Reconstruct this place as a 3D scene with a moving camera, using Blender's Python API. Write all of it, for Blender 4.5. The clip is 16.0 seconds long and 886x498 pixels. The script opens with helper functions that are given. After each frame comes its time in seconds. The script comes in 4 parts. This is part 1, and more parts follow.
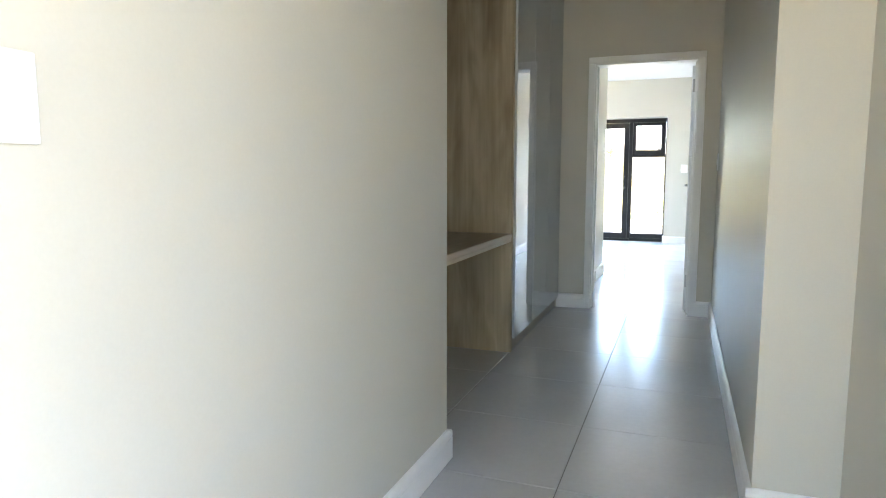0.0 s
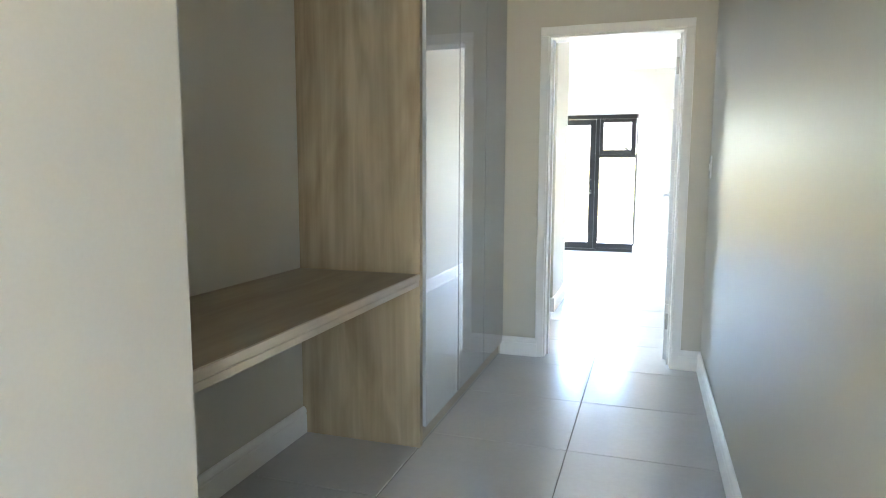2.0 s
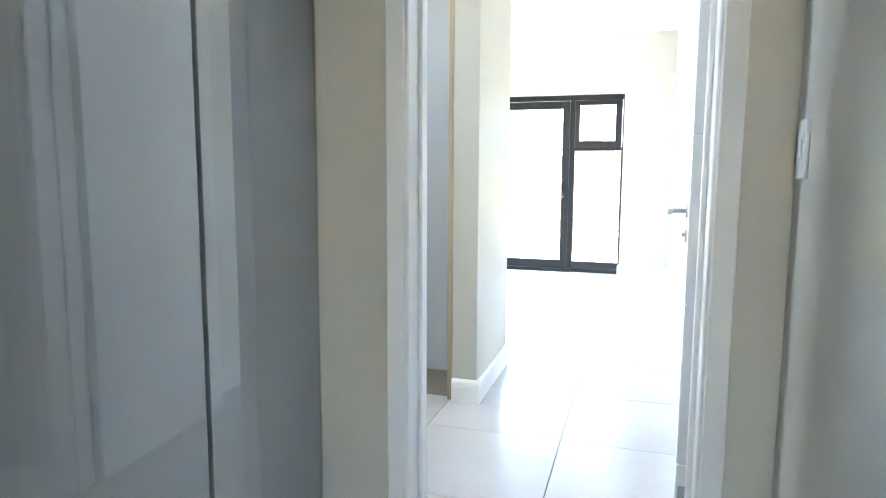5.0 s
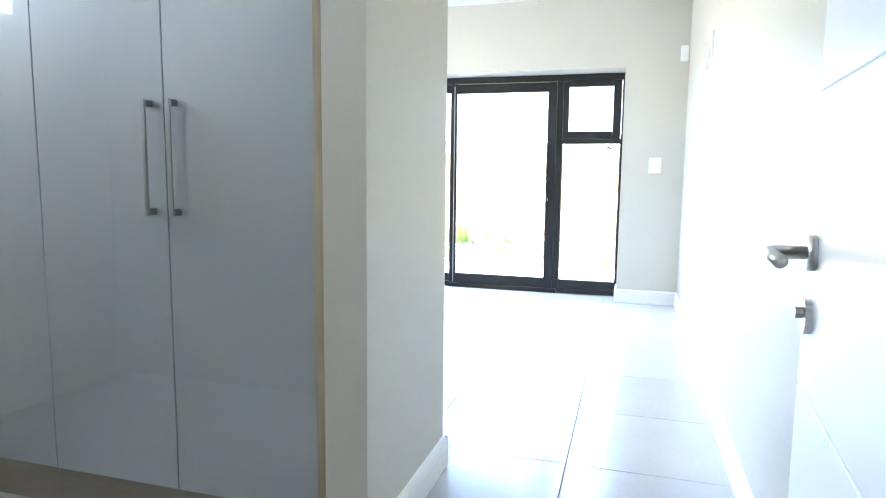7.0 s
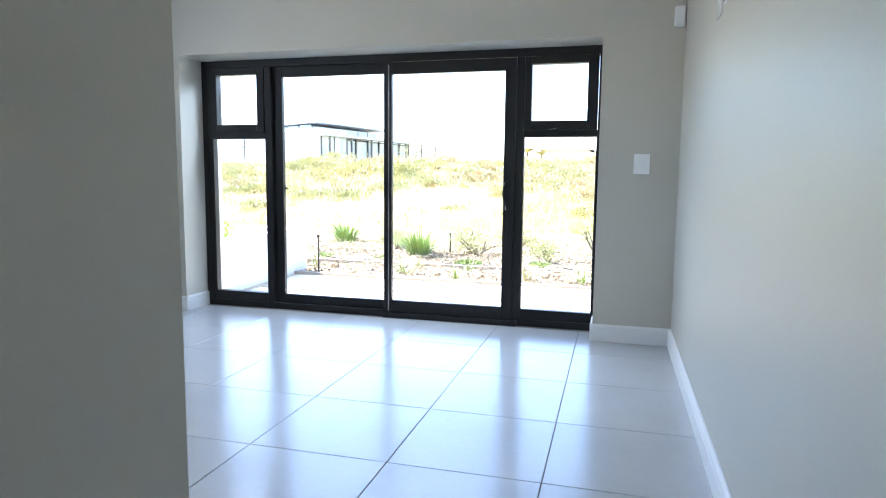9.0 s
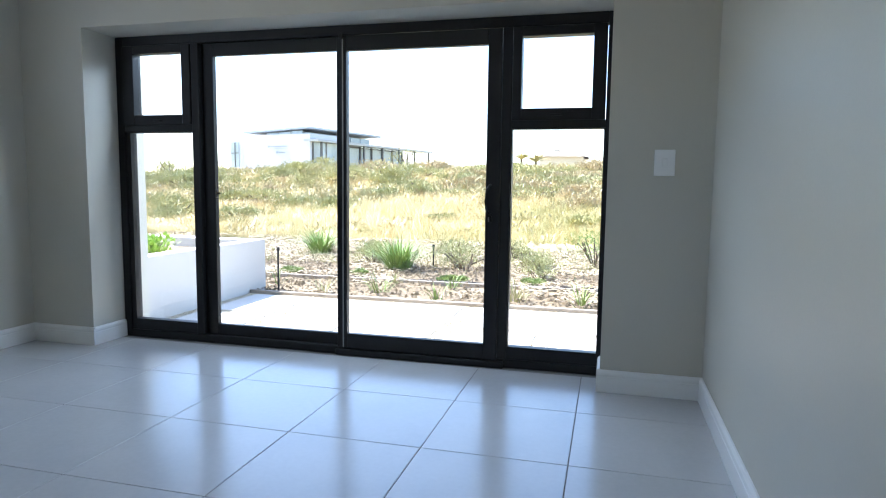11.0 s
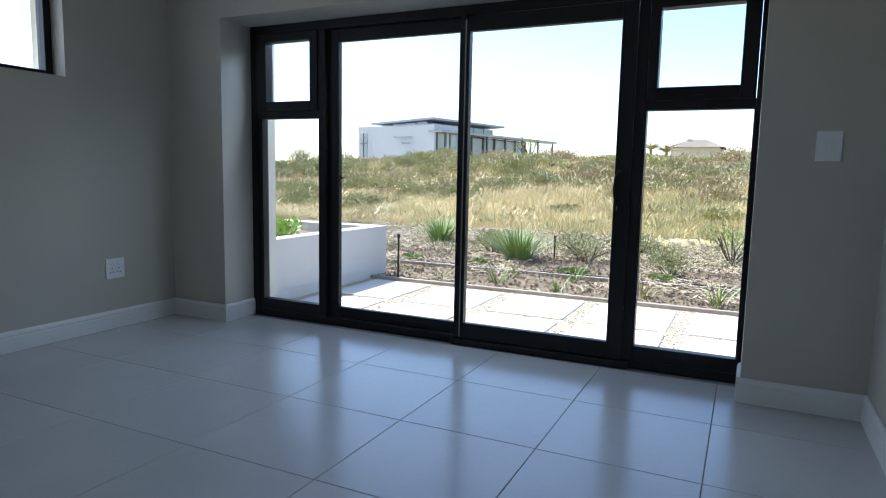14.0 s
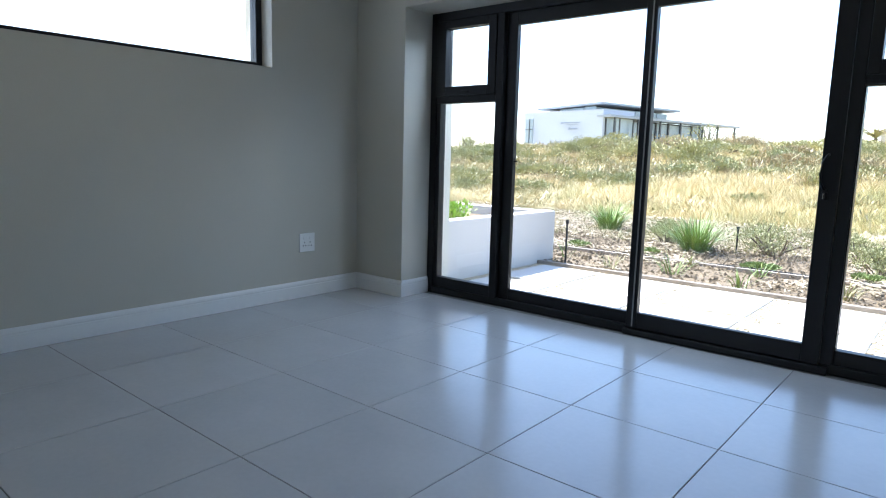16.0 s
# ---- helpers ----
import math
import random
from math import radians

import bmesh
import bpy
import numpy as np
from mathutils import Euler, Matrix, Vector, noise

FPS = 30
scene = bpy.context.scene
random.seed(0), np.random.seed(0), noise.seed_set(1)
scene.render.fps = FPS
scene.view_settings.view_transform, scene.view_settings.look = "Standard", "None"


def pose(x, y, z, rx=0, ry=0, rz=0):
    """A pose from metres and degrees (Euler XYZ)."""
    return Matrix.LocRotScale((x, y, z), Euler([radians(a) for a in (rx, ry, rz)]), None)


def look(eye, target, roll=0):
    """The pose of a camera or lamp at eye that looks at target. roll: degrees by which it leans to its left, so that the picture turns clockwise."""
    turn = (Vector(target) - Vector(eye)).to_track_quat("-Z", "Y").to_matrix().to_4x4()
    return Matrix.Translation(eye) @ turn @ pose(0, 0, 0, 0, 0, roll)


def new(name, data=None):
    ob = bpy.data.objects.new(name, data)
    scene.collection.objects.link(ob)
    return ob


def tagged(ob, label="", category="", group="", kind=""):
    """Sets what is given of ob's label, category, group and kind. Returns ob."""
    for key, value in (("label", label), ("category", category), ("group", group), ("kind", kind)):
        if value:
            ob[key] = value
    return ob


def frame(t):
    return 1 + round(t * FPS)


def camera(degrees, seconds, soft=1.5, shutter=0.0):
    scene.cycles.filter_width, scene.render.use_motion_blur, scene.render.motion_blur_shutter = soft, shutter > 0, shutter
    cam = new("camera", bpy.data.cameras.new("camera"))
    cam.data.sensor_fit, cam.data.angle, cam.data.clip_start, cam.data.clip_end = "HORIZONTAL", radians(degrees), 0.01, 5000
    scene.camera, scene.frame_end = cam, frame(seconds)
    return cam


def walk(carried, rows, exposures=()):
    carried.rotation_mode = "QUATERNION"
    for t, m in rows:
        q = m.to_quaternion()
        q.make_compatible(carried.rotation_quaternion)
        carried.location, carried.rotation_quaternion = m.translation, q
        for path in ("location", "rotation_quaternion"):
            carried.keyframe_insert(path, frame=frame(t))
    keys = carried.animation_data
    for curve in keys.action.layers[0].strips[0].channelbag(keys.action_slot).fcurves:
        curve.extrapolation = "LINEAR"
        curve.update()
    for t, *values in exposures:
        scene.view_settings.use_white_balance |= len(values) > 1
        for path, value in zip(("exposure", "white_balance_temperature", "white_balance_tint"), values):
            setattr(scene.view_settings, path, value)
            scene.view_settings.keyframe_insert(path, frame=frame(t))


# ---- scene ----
cam = camera(69.9, 16.0, soft=1.1)
EXPOSURES = [(0.0, 5.0, 6400, 14), (1.0, 5.3, 6350, 14), (1.5, 5.45, 6320, 14), (2.0, 5.75, 6300, 14), (2.5, 6.0, 6250, 14), (3.0, 6.05, 6200, 14), (3.5, 6.0, 6200, 14), (5.0, 5.7, 6150, 14), (7.3, 4.7, 6050, 14), (8.0, 4.08, 6000, 14),
             (9.0, 3.2, 5980, 14), (10.0, 2.65, 5930, 13), (12.5, 1.7, 5850, 12), (13.5, 1.3, 5800, 12), (14.5, 1.4, 5800, 12), (16.0, 1.95, 5800, 12)]
PATH = [
    (0, (0.271, -1.211, 1.088), (-0.43, 0.649, 0.86), 0.0),
    (0.5, (0.253, -0.933, 1.098), (-0.412, 0.939, 0.87), -0.0),
    (1, (0.213, -0.622, 1.14), (-0.423, 1.261, 0.91), 0.1),
    (1.5, (0.219, -0.245, 1.152), (-0.389, 1.646, 0.917), 0.3),
    (2, (0.187, 0.124, 1.146), (-0.425, 2.014, 0.913), 0.2),
    (2.5, (0.156, 0.48, 1.16), (-0.457, 2.369, 0.927), 0.2),
    (3, (0.178, 0.895, 1.162), (-0.424, 2.787, 0.925), 0.3),
    (3.5, (0.181, 1.289, 1.144), (-0.425, 3.181, 0.909), 0.4),
    (4, (0.171, 1.64, 1.156), (-0.423, 3.535, 0.919), 0.2),
    (4.5, (0.208, 2.062, 1.14), (-0.372, 3.962, 0.905), 0.3),
    (5, (0.178, 2.451, 1.138), (-0.404, 4.35, 0.902), 0.3),
    (7.5, (0.099, 4.25, 1.109), (-0.46, 6.156, 0.874), 0.6),
    (8, (0.131, 4.582, 1.106), (-0.429, 6.488, 0.874), 0.3),
    (8.5, (0.112, 4.913, 1.12), (-0.427, 6.825, 0.891), 0.8),
    (9, (0.119, 5.277, 1.104), (-0.399, 7.196, 0.88), 0.6),
    (9.5, (0.131, 5.614, 1.096), (-0.384, 7.534, 0.874), 0.6),
    (10, (0.064, 5.901, 1.097), (-0.432, 7.828, 0.891), 0.7),
    (12.5, (0.003, 6.477, 1.056), (-0.571, 8.382, 0.851), 1.1),
    (13, (0.029, 6.483, 1.058), (-0.638, 8.356, 0.845), 1.0),
    (13.5, (-0.013, 6.439, 1.053), (-0.758, 8.282, 0.831), 1.2),
    (14, (-0.028, 6.419, 1.052), (-0.882, 8.212, 0.815), 1.2),
    (14.5, (-0.044, 6.409, 1.043), (-1.004, 8.146, 0.798), 1.4),
    (15, (-0.031, 6.419, 1.048), (-1.092, 8.094, 0.783), 1.3),
    (15.5, (-0.063, 6.392, 1.032), (-1.219, 8.001, 0.758), 1.4),
    (16, (-0.081, 6.378, 1.03), (-1.354, 7.894, 0.739), 1.5),
]
walk(cam, [(t, look(eye, target, roll)) for t, eye, target, roll in PATH],
     EXPOSURES)

# ---- light ----
world = bpy.data.worlds.new("sky")
scene.world = world
world.use_nodes = True
wn = world.node_tree.nodes
sky = wn.new("ShaderNodeTexSky")
sky.sky_type, sky.sun_disc = "NISHITA", False
sky.sun_elevation, sky.sun_rotation = radians(54.7), radians(-82)
sky.air_density, sky.dust_density, sky.ozone_density = 1.0, 0.8, 1.5
world.node_tree.links.new(sky.outputs[0], wn["Background"].inputs[0])
wn["Background"].inputs[1].default_value = 0.15
sun = new("sun", bpy.data.lights.new("sun", "SUN"))
sun.data.energy, sun.data.angle, sun.data.color = 4.9, radians(0.5), (1.0, 0.96, 0.9)
sun.matrix_world = look((-7, 1, 10), (0, 0, 0))
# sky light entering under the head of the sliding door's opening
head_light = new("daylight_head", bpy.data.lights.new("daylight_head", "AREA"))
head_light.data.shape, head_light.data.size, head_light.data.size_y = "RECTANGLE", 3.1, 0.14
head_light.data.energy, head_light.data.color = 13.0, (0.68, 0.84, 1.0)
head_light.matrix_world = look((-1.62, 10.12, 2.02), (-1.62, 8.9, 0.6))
# sky light through the high window
side_light = new("daylight_side", bpy.data.lights.new("daylight_side", "AREA"))
side_light.data.shape, side_light.data.size, side_light.data.size_y = "RECTANGLE", 2.1, 0.6
side_light.data.energy, side_light.data.color = 2.6, (0.78, 0.88, 1.0)
side_light.matrix_world = look((-3.99, 7.83, 1.9), (-2.0, 7.83, 1.6))
# unseen bluish lamp added at the dressing area's end to brighten its wardrobe
dressing_fill = new("fill_dressing_area", bpy.data.lights.new("fill_dressing_area", "AREA"))
dressing_fill.data.shape, dressing_fill.data.size, dressing_fill.data.size_y = "RECTANGLE", 0.6, 0.5
dressing_fill.data.energy, dressing_fill.data.color = 0.9, (0.74, 0.87, 1.0)
dressing_fill.matrix_world = look((-2.7, 5.0, 2.1), (-1.0, 4.65, 1.4))
# daylight through the opening in the hall's side wall
back_light = new("daylight_back", bpy.data.lights.new("daylight_back", "AREA"))
back_light.data.shape, back_light.data.size, back_light.data.size_y = "RECTANGLE", 0.65, 1.9
back_light.data.energy, back_light.data.color = 0.65, (0.95, 0.96, 0.96)
back_light.matrix_world = look((0.83, -1.65, 1.15), (-0.6, -1.3, 1.15))


# ---- builders ----
def origin_of(ob):
    p = Vector((0, 0, 0))
    while ob is not None:
        p += ob.location
        ob = ob.parent
    return p


def part(name, bm, material, parent=None, label="", smooth=False):
    """One mesh object; its bmesh is written in world metres."""
    if parent is not None:
        bmesh.ops.translate(bm, verts=bm.verts, vec=-origin_of(parent))
    me = bpy.data.meshes.new(name)
    bm.normal_update()
    bm.to_mesh(me)
    bm.free()
    me.materials.append(material)
    if smooth:
        me.polygons.foreach_set("use_smooth", [True] * len(me.polygons))
    ob = new(name, me)
    if parent is not None:
        ob.parent = parent
    if label:
        tagged(ob, label)
    return ob


def thing(name, at, label, category, group="", kind=""):
    ob = new(name)
    ob.location = at
    ob.empty_display_size = 0.1
    return tagged(ob, label, category, group, kind)


def box(bm, x0, x1, y0, y1, z0, z1, bevel=0.0, seg=1):
    m = Matrix.LocRotScale(((x0 + x1) / 2, (y0 + y1) / 2, (z0 + z1) / 2), None, (abs(x1 - x0), abs(y1 - y0), abs(z1 - z0)))
    made = bmesh.ops.create_cube(bm, size=1.0, matrix=m)
    if bevel > 0:
        edges = list({e for v in made["verts"] for e in v.link_edges})
        bmesh.ops.bevel(bm, geom=edges, offset=bevel, segments=seg, affect="EDGES", profile=0.5)
    return bm


def one_box(*a, **k):
    return box(bmesh.new(), *a, **k)


def tube(bm, points, r, sides=10):
    """A round bar through the points, with closed ends."""
    pts = [Vector(p) for p in points]
    rings = []
    for i, p in enumerate(pts):
        d = (pts[min(i + 1, len(pts) - 1)] - pts[max(i - 1, 0)]).normalized()
        q = d.to_track_quat("Z", "Y")
        rings.append([bm.verts.new(p + q @ Vector((r * math.cos(6.28319 * k / sides), r * math.sin(6.28319 * k / sides), 0))) for k in range(sides)])
    for a, b in zip(rings, rings[1:]):
        for k in range(sides):
            bm.faces.new((a[k], a[(k + 1) % sides], b[(k + 1) % sides], b[k]))
    bm.faces.new(rings[0][::-1])
    bm.faces.new(rings[-1])
    return bm


def framed(bm, x0, x1, z0, z1, y0, y1, left, right, low, top, bevel=0.003):
    """Four bars round an opening in a plane of constant y."""
    box(bm, x0, x0 + left, y0, y1, z0, z1, bevel)
    box(bm, x1 - right, x1, y0, y1, z0, z1, bevel)
    box(bm, x0 + left, x1 - right, y0 + 0.001, y1 - 0.001, z0, z0 + low, bevel)
    box(bm, x0 + left, x1 - right, y0 + 0.001, y1 - 0.001, z1 - top, z1, bevel)
    return bm


# ---- materials ----
def surface(name, dark, light, rough=0.5, metal=0.0, coarse=1.5, fine=60.0, bump=0.1, depth=0.002, stretch=(1, 1, 1), spread=0.1, per_object=0.0, mix_fine=0.35):
    m = bpy.data.materials.new(name)
    m.use_nodes = True
    n, l = m.node_tree.nodes, m.node_tree.links
    b = n["Principled BSDF"]
    co = n.new("ShaderNodeTexCoord")
    mp = n.new("ShaderNodeMapping")
    mp.inputs["Scale"].default_value = stretch
    l.new(co.outputs["Object"], mp.inputs["Vector"])
    big, small = n.new("ShaderNodeTexNoise"), n.new("ShaderNodeTexNoise")
    big.inputs["Scale"].default_value, small.inputs["Scale"].default_value = coarse, fine
    big.inputs["Detail"].default_value, small.inputs["Detail"].default_value = 5, 4
    l.new(mp.outputs[0], big.inputs["Vector"])
    l.new(mp.outputs[0], small.inputs["Vector"])
    if per_object:
        info, add = n.new("ShaderNodeObjectInfo"), n.new("ShaderNodeVectorMath")
        add.operation = "MULTIPLY_ADD"
        add.inputs[1].default_value, add.inputs[2].default_value = (1, 1, 1), (0, 0, 0)
        mul = n.new("ShaderNodeMath")
        mul.operation, mul.inputs[1].default_value = "MULTIPLY", 37.0
        l.new(info.outputs["Random"], mul.inputs[0])
        l.new(co.outputs["Object"], add.inputs[0])
        l.new(mul.outputs[0], add.inputs[2])
        l.new(add.outputs[0], mp.inputs["Vector"])
    both = n.new("ShaderNodeMix")
    both.data_type = "FLOAT"
    both.inputs[0].default_value = mix_fine
    l.new(big.outputs[0], both.inputs[2])
    l.new(small.outputs[0], both.inputs[3])
    ramp = n.new("ShaderNodeValToRGB")
    ramp.color_ramp.elements[0].position, ramp.color_ramp.elements[1].position = 0.5 - spread * 2, 0.5 + spread * 2
    ramp.color_ramp.elements[0].color, ramp.color_ramp.elements[1].color = (*dark, 1), (*light, 1)
    l.new(both.outputs[0], ramp.inputs[0])
    if per_object:
        hsv, rng = n.new("ShaderNodeHueSaturation"), n.new("ShaderNodeMapRange")
        rng.inputs["To Min"].default_value, rng.inputs["To Max"].default_value = 1 - per_object, 1 + per_object
        l.new(info.outputs["Random"], rng.inputs["Value"])
        l.new(rng.outputs[0], hsv.inputs["Value"])
        l.new(ramp.outputs[0], hsv.inputs["Color"])
        l.new(hsv.outputs[0], b.inputs["Base Color"])
    else:
        l.new(ramp.outputs[0], b.inputs["Base Color"])
    b.inputs["Metallic"].default_value = metal
    rr = n.new("ShaderNodeMapRange")
    rr.inputs["To Min"].default_value, rr.inputs["To Max"].default_value = rough * 0.85, min(1.0, rough * 1.15)
    l.new(big.outputs[0], rr.inputs["Value"])
    l.new(rr.outputs[0], b.inputs["Roughness"])
    if bump:
        bp = n.new("ShaderNodeBump")
        bp.inputs["Strength"].default_value, bp.inputs["Distance"].default_value = bump, depth
        l.new(small.outputs[0], bp.inputs["Height"])
        l.new(bp.outputs[0], b.inputs["Normal"])
    return m


def wood(name, dark, light, patches, grain, rough=0.42):
    """Washed oak: broad stained patches with fine grain lines along the board."""
    m = bpy.data.materials.new(name)
    m.use_nodes = True
    n, l = m.node_tree.nodes, m.node_tree.links
    b = n["Principled BSDF"]
    co = n.new("ShaderNodeTexCoord")
    outs = []
    for scale, detail, distort in ((patches, 4, 0.6), (grain, 3, 0.1), (tuple(v * 2.7 for v in patches), 5, 1.2)):
        mp, nz = n.new("ShaderNodeMapping"), n.new("ShaderNodeTexNoise")
        mp.inputs["Scale"].default_value = scale
        nz.inputs["Scale"].default_value, nz.inputs["Detail"].default_value, nz.inputs["Distortion"].default_value = 1.0, detail, distort
        l.new(co.outputs["Object"], mp.inputs["Vector"])
        l.new(mp.outputs[0], nz.inputs["Vector"])
        outs.append(nz.outputs[0])
    m1, m2 = n.new("ShaderNodeMix"), n.new("ShaderNodeMix")
    for q, f in ((m1, 0.3), (m2, 0.14)):
        q.data_type = "FLOAT"
        q.inputs[0].default_value = f
    l.new(outs[0], m1.inputs[2])
    l.new(outs[2], m1.inputs[3])
    l.new(m1.outputs[0], m2.inputs[2])
    l.new(outs[1], m2.inputs[3])
    ramp = n.new("ShaderNodeValToRGB")
    ramp.color_ramp.elements[0].position, ramp.color_ramp.elements[1].position = 0.34, 0.62
    ramp.color_ramp.elements[0].color, ramp.color_ramp.elements[1].color = (*dark, 1), (*light, 1)
    l.new(m2.outputs[0], ramp.inputs[0])
    l.new(ramp.outputs[0], b.inputs["Base Color"])
    b.inputs["Roughness"].default_value = rough
    bp = n.new("ShaderNodeBump")
    bp.inputs["Strength"].default_value, bp.inputs["Distance"].default_value = 0.15, 0.0006
    l.new(outs[1], bp.inputs["Height"])
    l.new(bp.outputs[0], b.inputs["Normal"])
    return m


def glass(name, tint=(1, 1, 1)):
    m = bpy.data.materials.new(name)
    m.use_nodes = True
    n, l = m.node_tree.nodes, m.node_tree.links
    n.remove(n["Principled BSDF"])
    clear, gloss, fres, mix = n.new("ShaderNodeBsdfTransparent"), n.new("ShaderNodeBsdfGlossy"), n.new("ShaderNodeFresnel"), n.new("ShaderNodeMixShader")
    clear.inputs[0].default_value = (*tint, 1)
    gloss.inputs["Roughness"].default_value = 0.0
    fres.inputs[0].default_value = 1.45
    l.new(fres.outputs[0], mix.inputs[0])
    l.new(clear.outputs[0], mix.inputs[1])
    l.new(gloss.outputs[0], mix.inputs[2])
    l.new(mix.outputs[0], n["Material Output"].inputs[0])
    return m


def clear_lacquer(name, straight):
    """A clear film whose mirror gloss grows towards grazing angles, alike from both sides."""
    m = bpy.data.materials.new(name)
    m.use_nodes = True
    n, l = m.node_tree.nodes, m.node_tree.links
    n.remove(n["Principled BSDF"])
    clear, gloss, mix = n.new("ShaderNodeBsdfTransparent"), n.new("ShaderNodeBsdfGlossy"), n.new("ShaderNodeMixShader")
    gloss.inputs["Roughness"].default_value = 0.0
    facing, power, scale = n.new("ShaderNodeLayerWeight"), n.new("ShaderNodeMath"), n.new("ShaderNodeMath")
    facing.inputs["Blend"].default_value = 0.5
    power.operation, power.inputs[1].default_value = "POWER", 5.0
    scale.operation, scale.inputs[1].default_value, scale.inputs[2].default_value = "MULTIPLY_ADD", 1.0 - straight, straight
    l.new(facing.outputs["Facing"], power.inputs[0])
    l.new(power.outputs[0], scale.inputs[0])
    l.new(scale.outputs[0], mix.inputs[0])
    l.new(clear.outputs[0], mix.inputs[1])
    l.new(gloss.outputs[0], mix.inputs[2])
    l.new(mix.outputs[0], n["Material Output"].inputs[0])
    return m


paint = surface("greige_wall_paint", (0.56, 0.533, 0.462), (0.60, 0.572, 0.50), 0.47, bump=0.12, depth=0.0012, fine=140, coarse=1.2)
ceiling_paint = surface("white_ceiling_paint", (0.78, 0.78, 0.76), (0.82, 0.82, 0.8), 0.7, bump=0.06, fine=120)
trim_paint = surface("white_trim_enamel", (0.82, 0.82, 0.81), (0.86, 0.86, 0.85), 0.42, bump=0.0)
tile_mat = surface("porcelain_tile", (0.515, 0.515, 0.52), (0.575, 0.575, 0.58), 0.2, bump=0.05, depth=0.0008, fine=45, coarse=2.5, per_object=0.025)
tile_mat.node_tree.nodes["Principled BSDF"].inputs["IOR"].default_value = 1.58
grout_mat = surface("grey_grout", (0.16, 0.155, 0.145), (0.22, 0.21, 0.2), 0.9, fine=200)
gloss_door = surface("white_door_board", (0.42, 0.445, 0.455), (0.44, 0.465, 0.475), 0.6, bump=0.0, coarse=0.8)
lacquer = clear_lacquer("clear_gloss_lacquer", 0.06)
gap_mat = surface("shadow_gap_board", (0.10, 0.10, 0.10), (0.14, 0.14, 0.14), 0.6)
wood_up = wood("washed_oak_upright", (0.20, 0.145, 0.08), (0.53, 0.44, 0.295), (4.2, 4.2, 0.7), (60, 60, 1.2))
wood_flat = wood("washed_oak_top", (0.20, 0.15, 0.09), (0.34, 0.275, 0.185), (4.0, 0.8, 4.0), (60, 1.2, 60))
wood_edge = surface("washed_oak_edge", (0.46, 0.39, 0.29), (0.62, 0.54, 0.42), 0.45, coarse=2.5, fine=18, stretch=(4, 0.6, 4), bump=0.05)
plinth_mat = surface("taupe_plinth_board", (0.26, 0.22, 0.17), (0.34, 0.29, 0.23), 0.4, coarse=2, fine=20, stretch=(1, 0.5, 6))
frame_mat = surface("black_bronze_aluminium", (0.008, 0.008, 0.009), (0.013, 0.012, 0.013), 0.42, metal=0.0, fine=300, bump=0.03, depth=0.0003)
frame_mat.node_tree.nodes["Principled BSDF"].inputs["Specular IOR Level"].default_value = 0.36
rubber_mat = surface("black_gasket", (0.01, 0.01, 0.01), (0.015, 0.015, 0.015), 0.7)
steel_mat = surface("brushed_steel", (0.36, 0.355, 0.345), (0.46, 0.455, 0.445), 0.36, metal=1.0, fine=150, bump=0.03, depth=0.0003)
satin_mat = surface("satin_steel", (0.6, 0.59, 0.57), (0.7, 0.69, 0.67), 0.3, metal=1.0, fine=150, bump=0.02, depth=0.0003)
plastic_mat = surface("white_switch_plastic", (0.89, 0.89, 0.88), (0.92, 0.92, 0.91), 0.25, bump=0.0)
slot_mat = surface("dark_socket_hole", (0.03, 0.03, 0.03), (0.05, 0.05, 0.05), 0.6)
door_paint = surface("white_door_enamel", (0.76, 0.77, 0.78), (0.79, 0.8, 0.81), 0.36, bump=0.0)
pane_mat = glass("clear_glass", (0.97, 0.98, 0.975))
render_mat = surface("pale_plaster", (0.52, 0.49, 0.46), (0.60, 0.57, 0.54), 0.85, bump=0.25, fine=80, depth=0.003)
roof_mat = surface("grey_roof_sheet", (0.3, 0.3, 0.3), (0.38, 0.38, 0.38), 0.6)

# ---- structure ----
H = 2.63          # ceiling height
RIGHT, STEP = 0.51, 0.9      # corridor's right wall, and where it steps out
LEFT, NICHE = -0.545, 0.995  # hall's left wall, and where the desk niche begins
BACK = -1.245                # back of the niche and wardrobe
DOOR0, DOOR1 = 4.045, 4.19   # the wall with the bedroom door
FAR0, FAR1 = 9.67, 10.2      # the glazed wall
WEST = -3.72                 # bedroom's far side wall


def structure(name, bm, material, label):
    return tagged(part(name, bm, material), label, "wall" if "wall" in name else name.split("_")[0], kind="structure")


def wall(name, boxes, label):
    bm = bmesh.new()
    for b in boxes:
        box(bm, *b)
    return structure(name, bm, paint, label)


wall("wall_east", [(RIGHT, 0.78, STEP, FAR0, -0.1, H), (0.75, 1.0, -3.8, -2.0, -0.1, H), (0.75, 1.0, -1.3, STEP, -0.1, H), (0.75, 1.0, -2.0, -1.3, 2.1, H)], "greige painted wall running from corridor into bedroom")
wall("wall_hall_west", [(-0.75, LEFT, -3.8, NICHE, -0.1, H), (-1.4, -0.75, 0.85, NICHE, -0.1, H)], "greige painted hall wall ending at the desk niche")
wall("wall_niche_back", [(-1.4, BACK, NICHE, DOOR0, -0.1, H)], "greige painted wall behind the desk")
wall("wall_bedroom_door", [(-2.75, -0.435, DOOR0, DOOR1, -0.1, H), (0.368, RIGHT, DOOR0, DOOR1, -0.1, H), (-0.435, 0.368, DOOR0, DOOR1, 1.99, H)], "greige wall with the bedroom doorway through it")
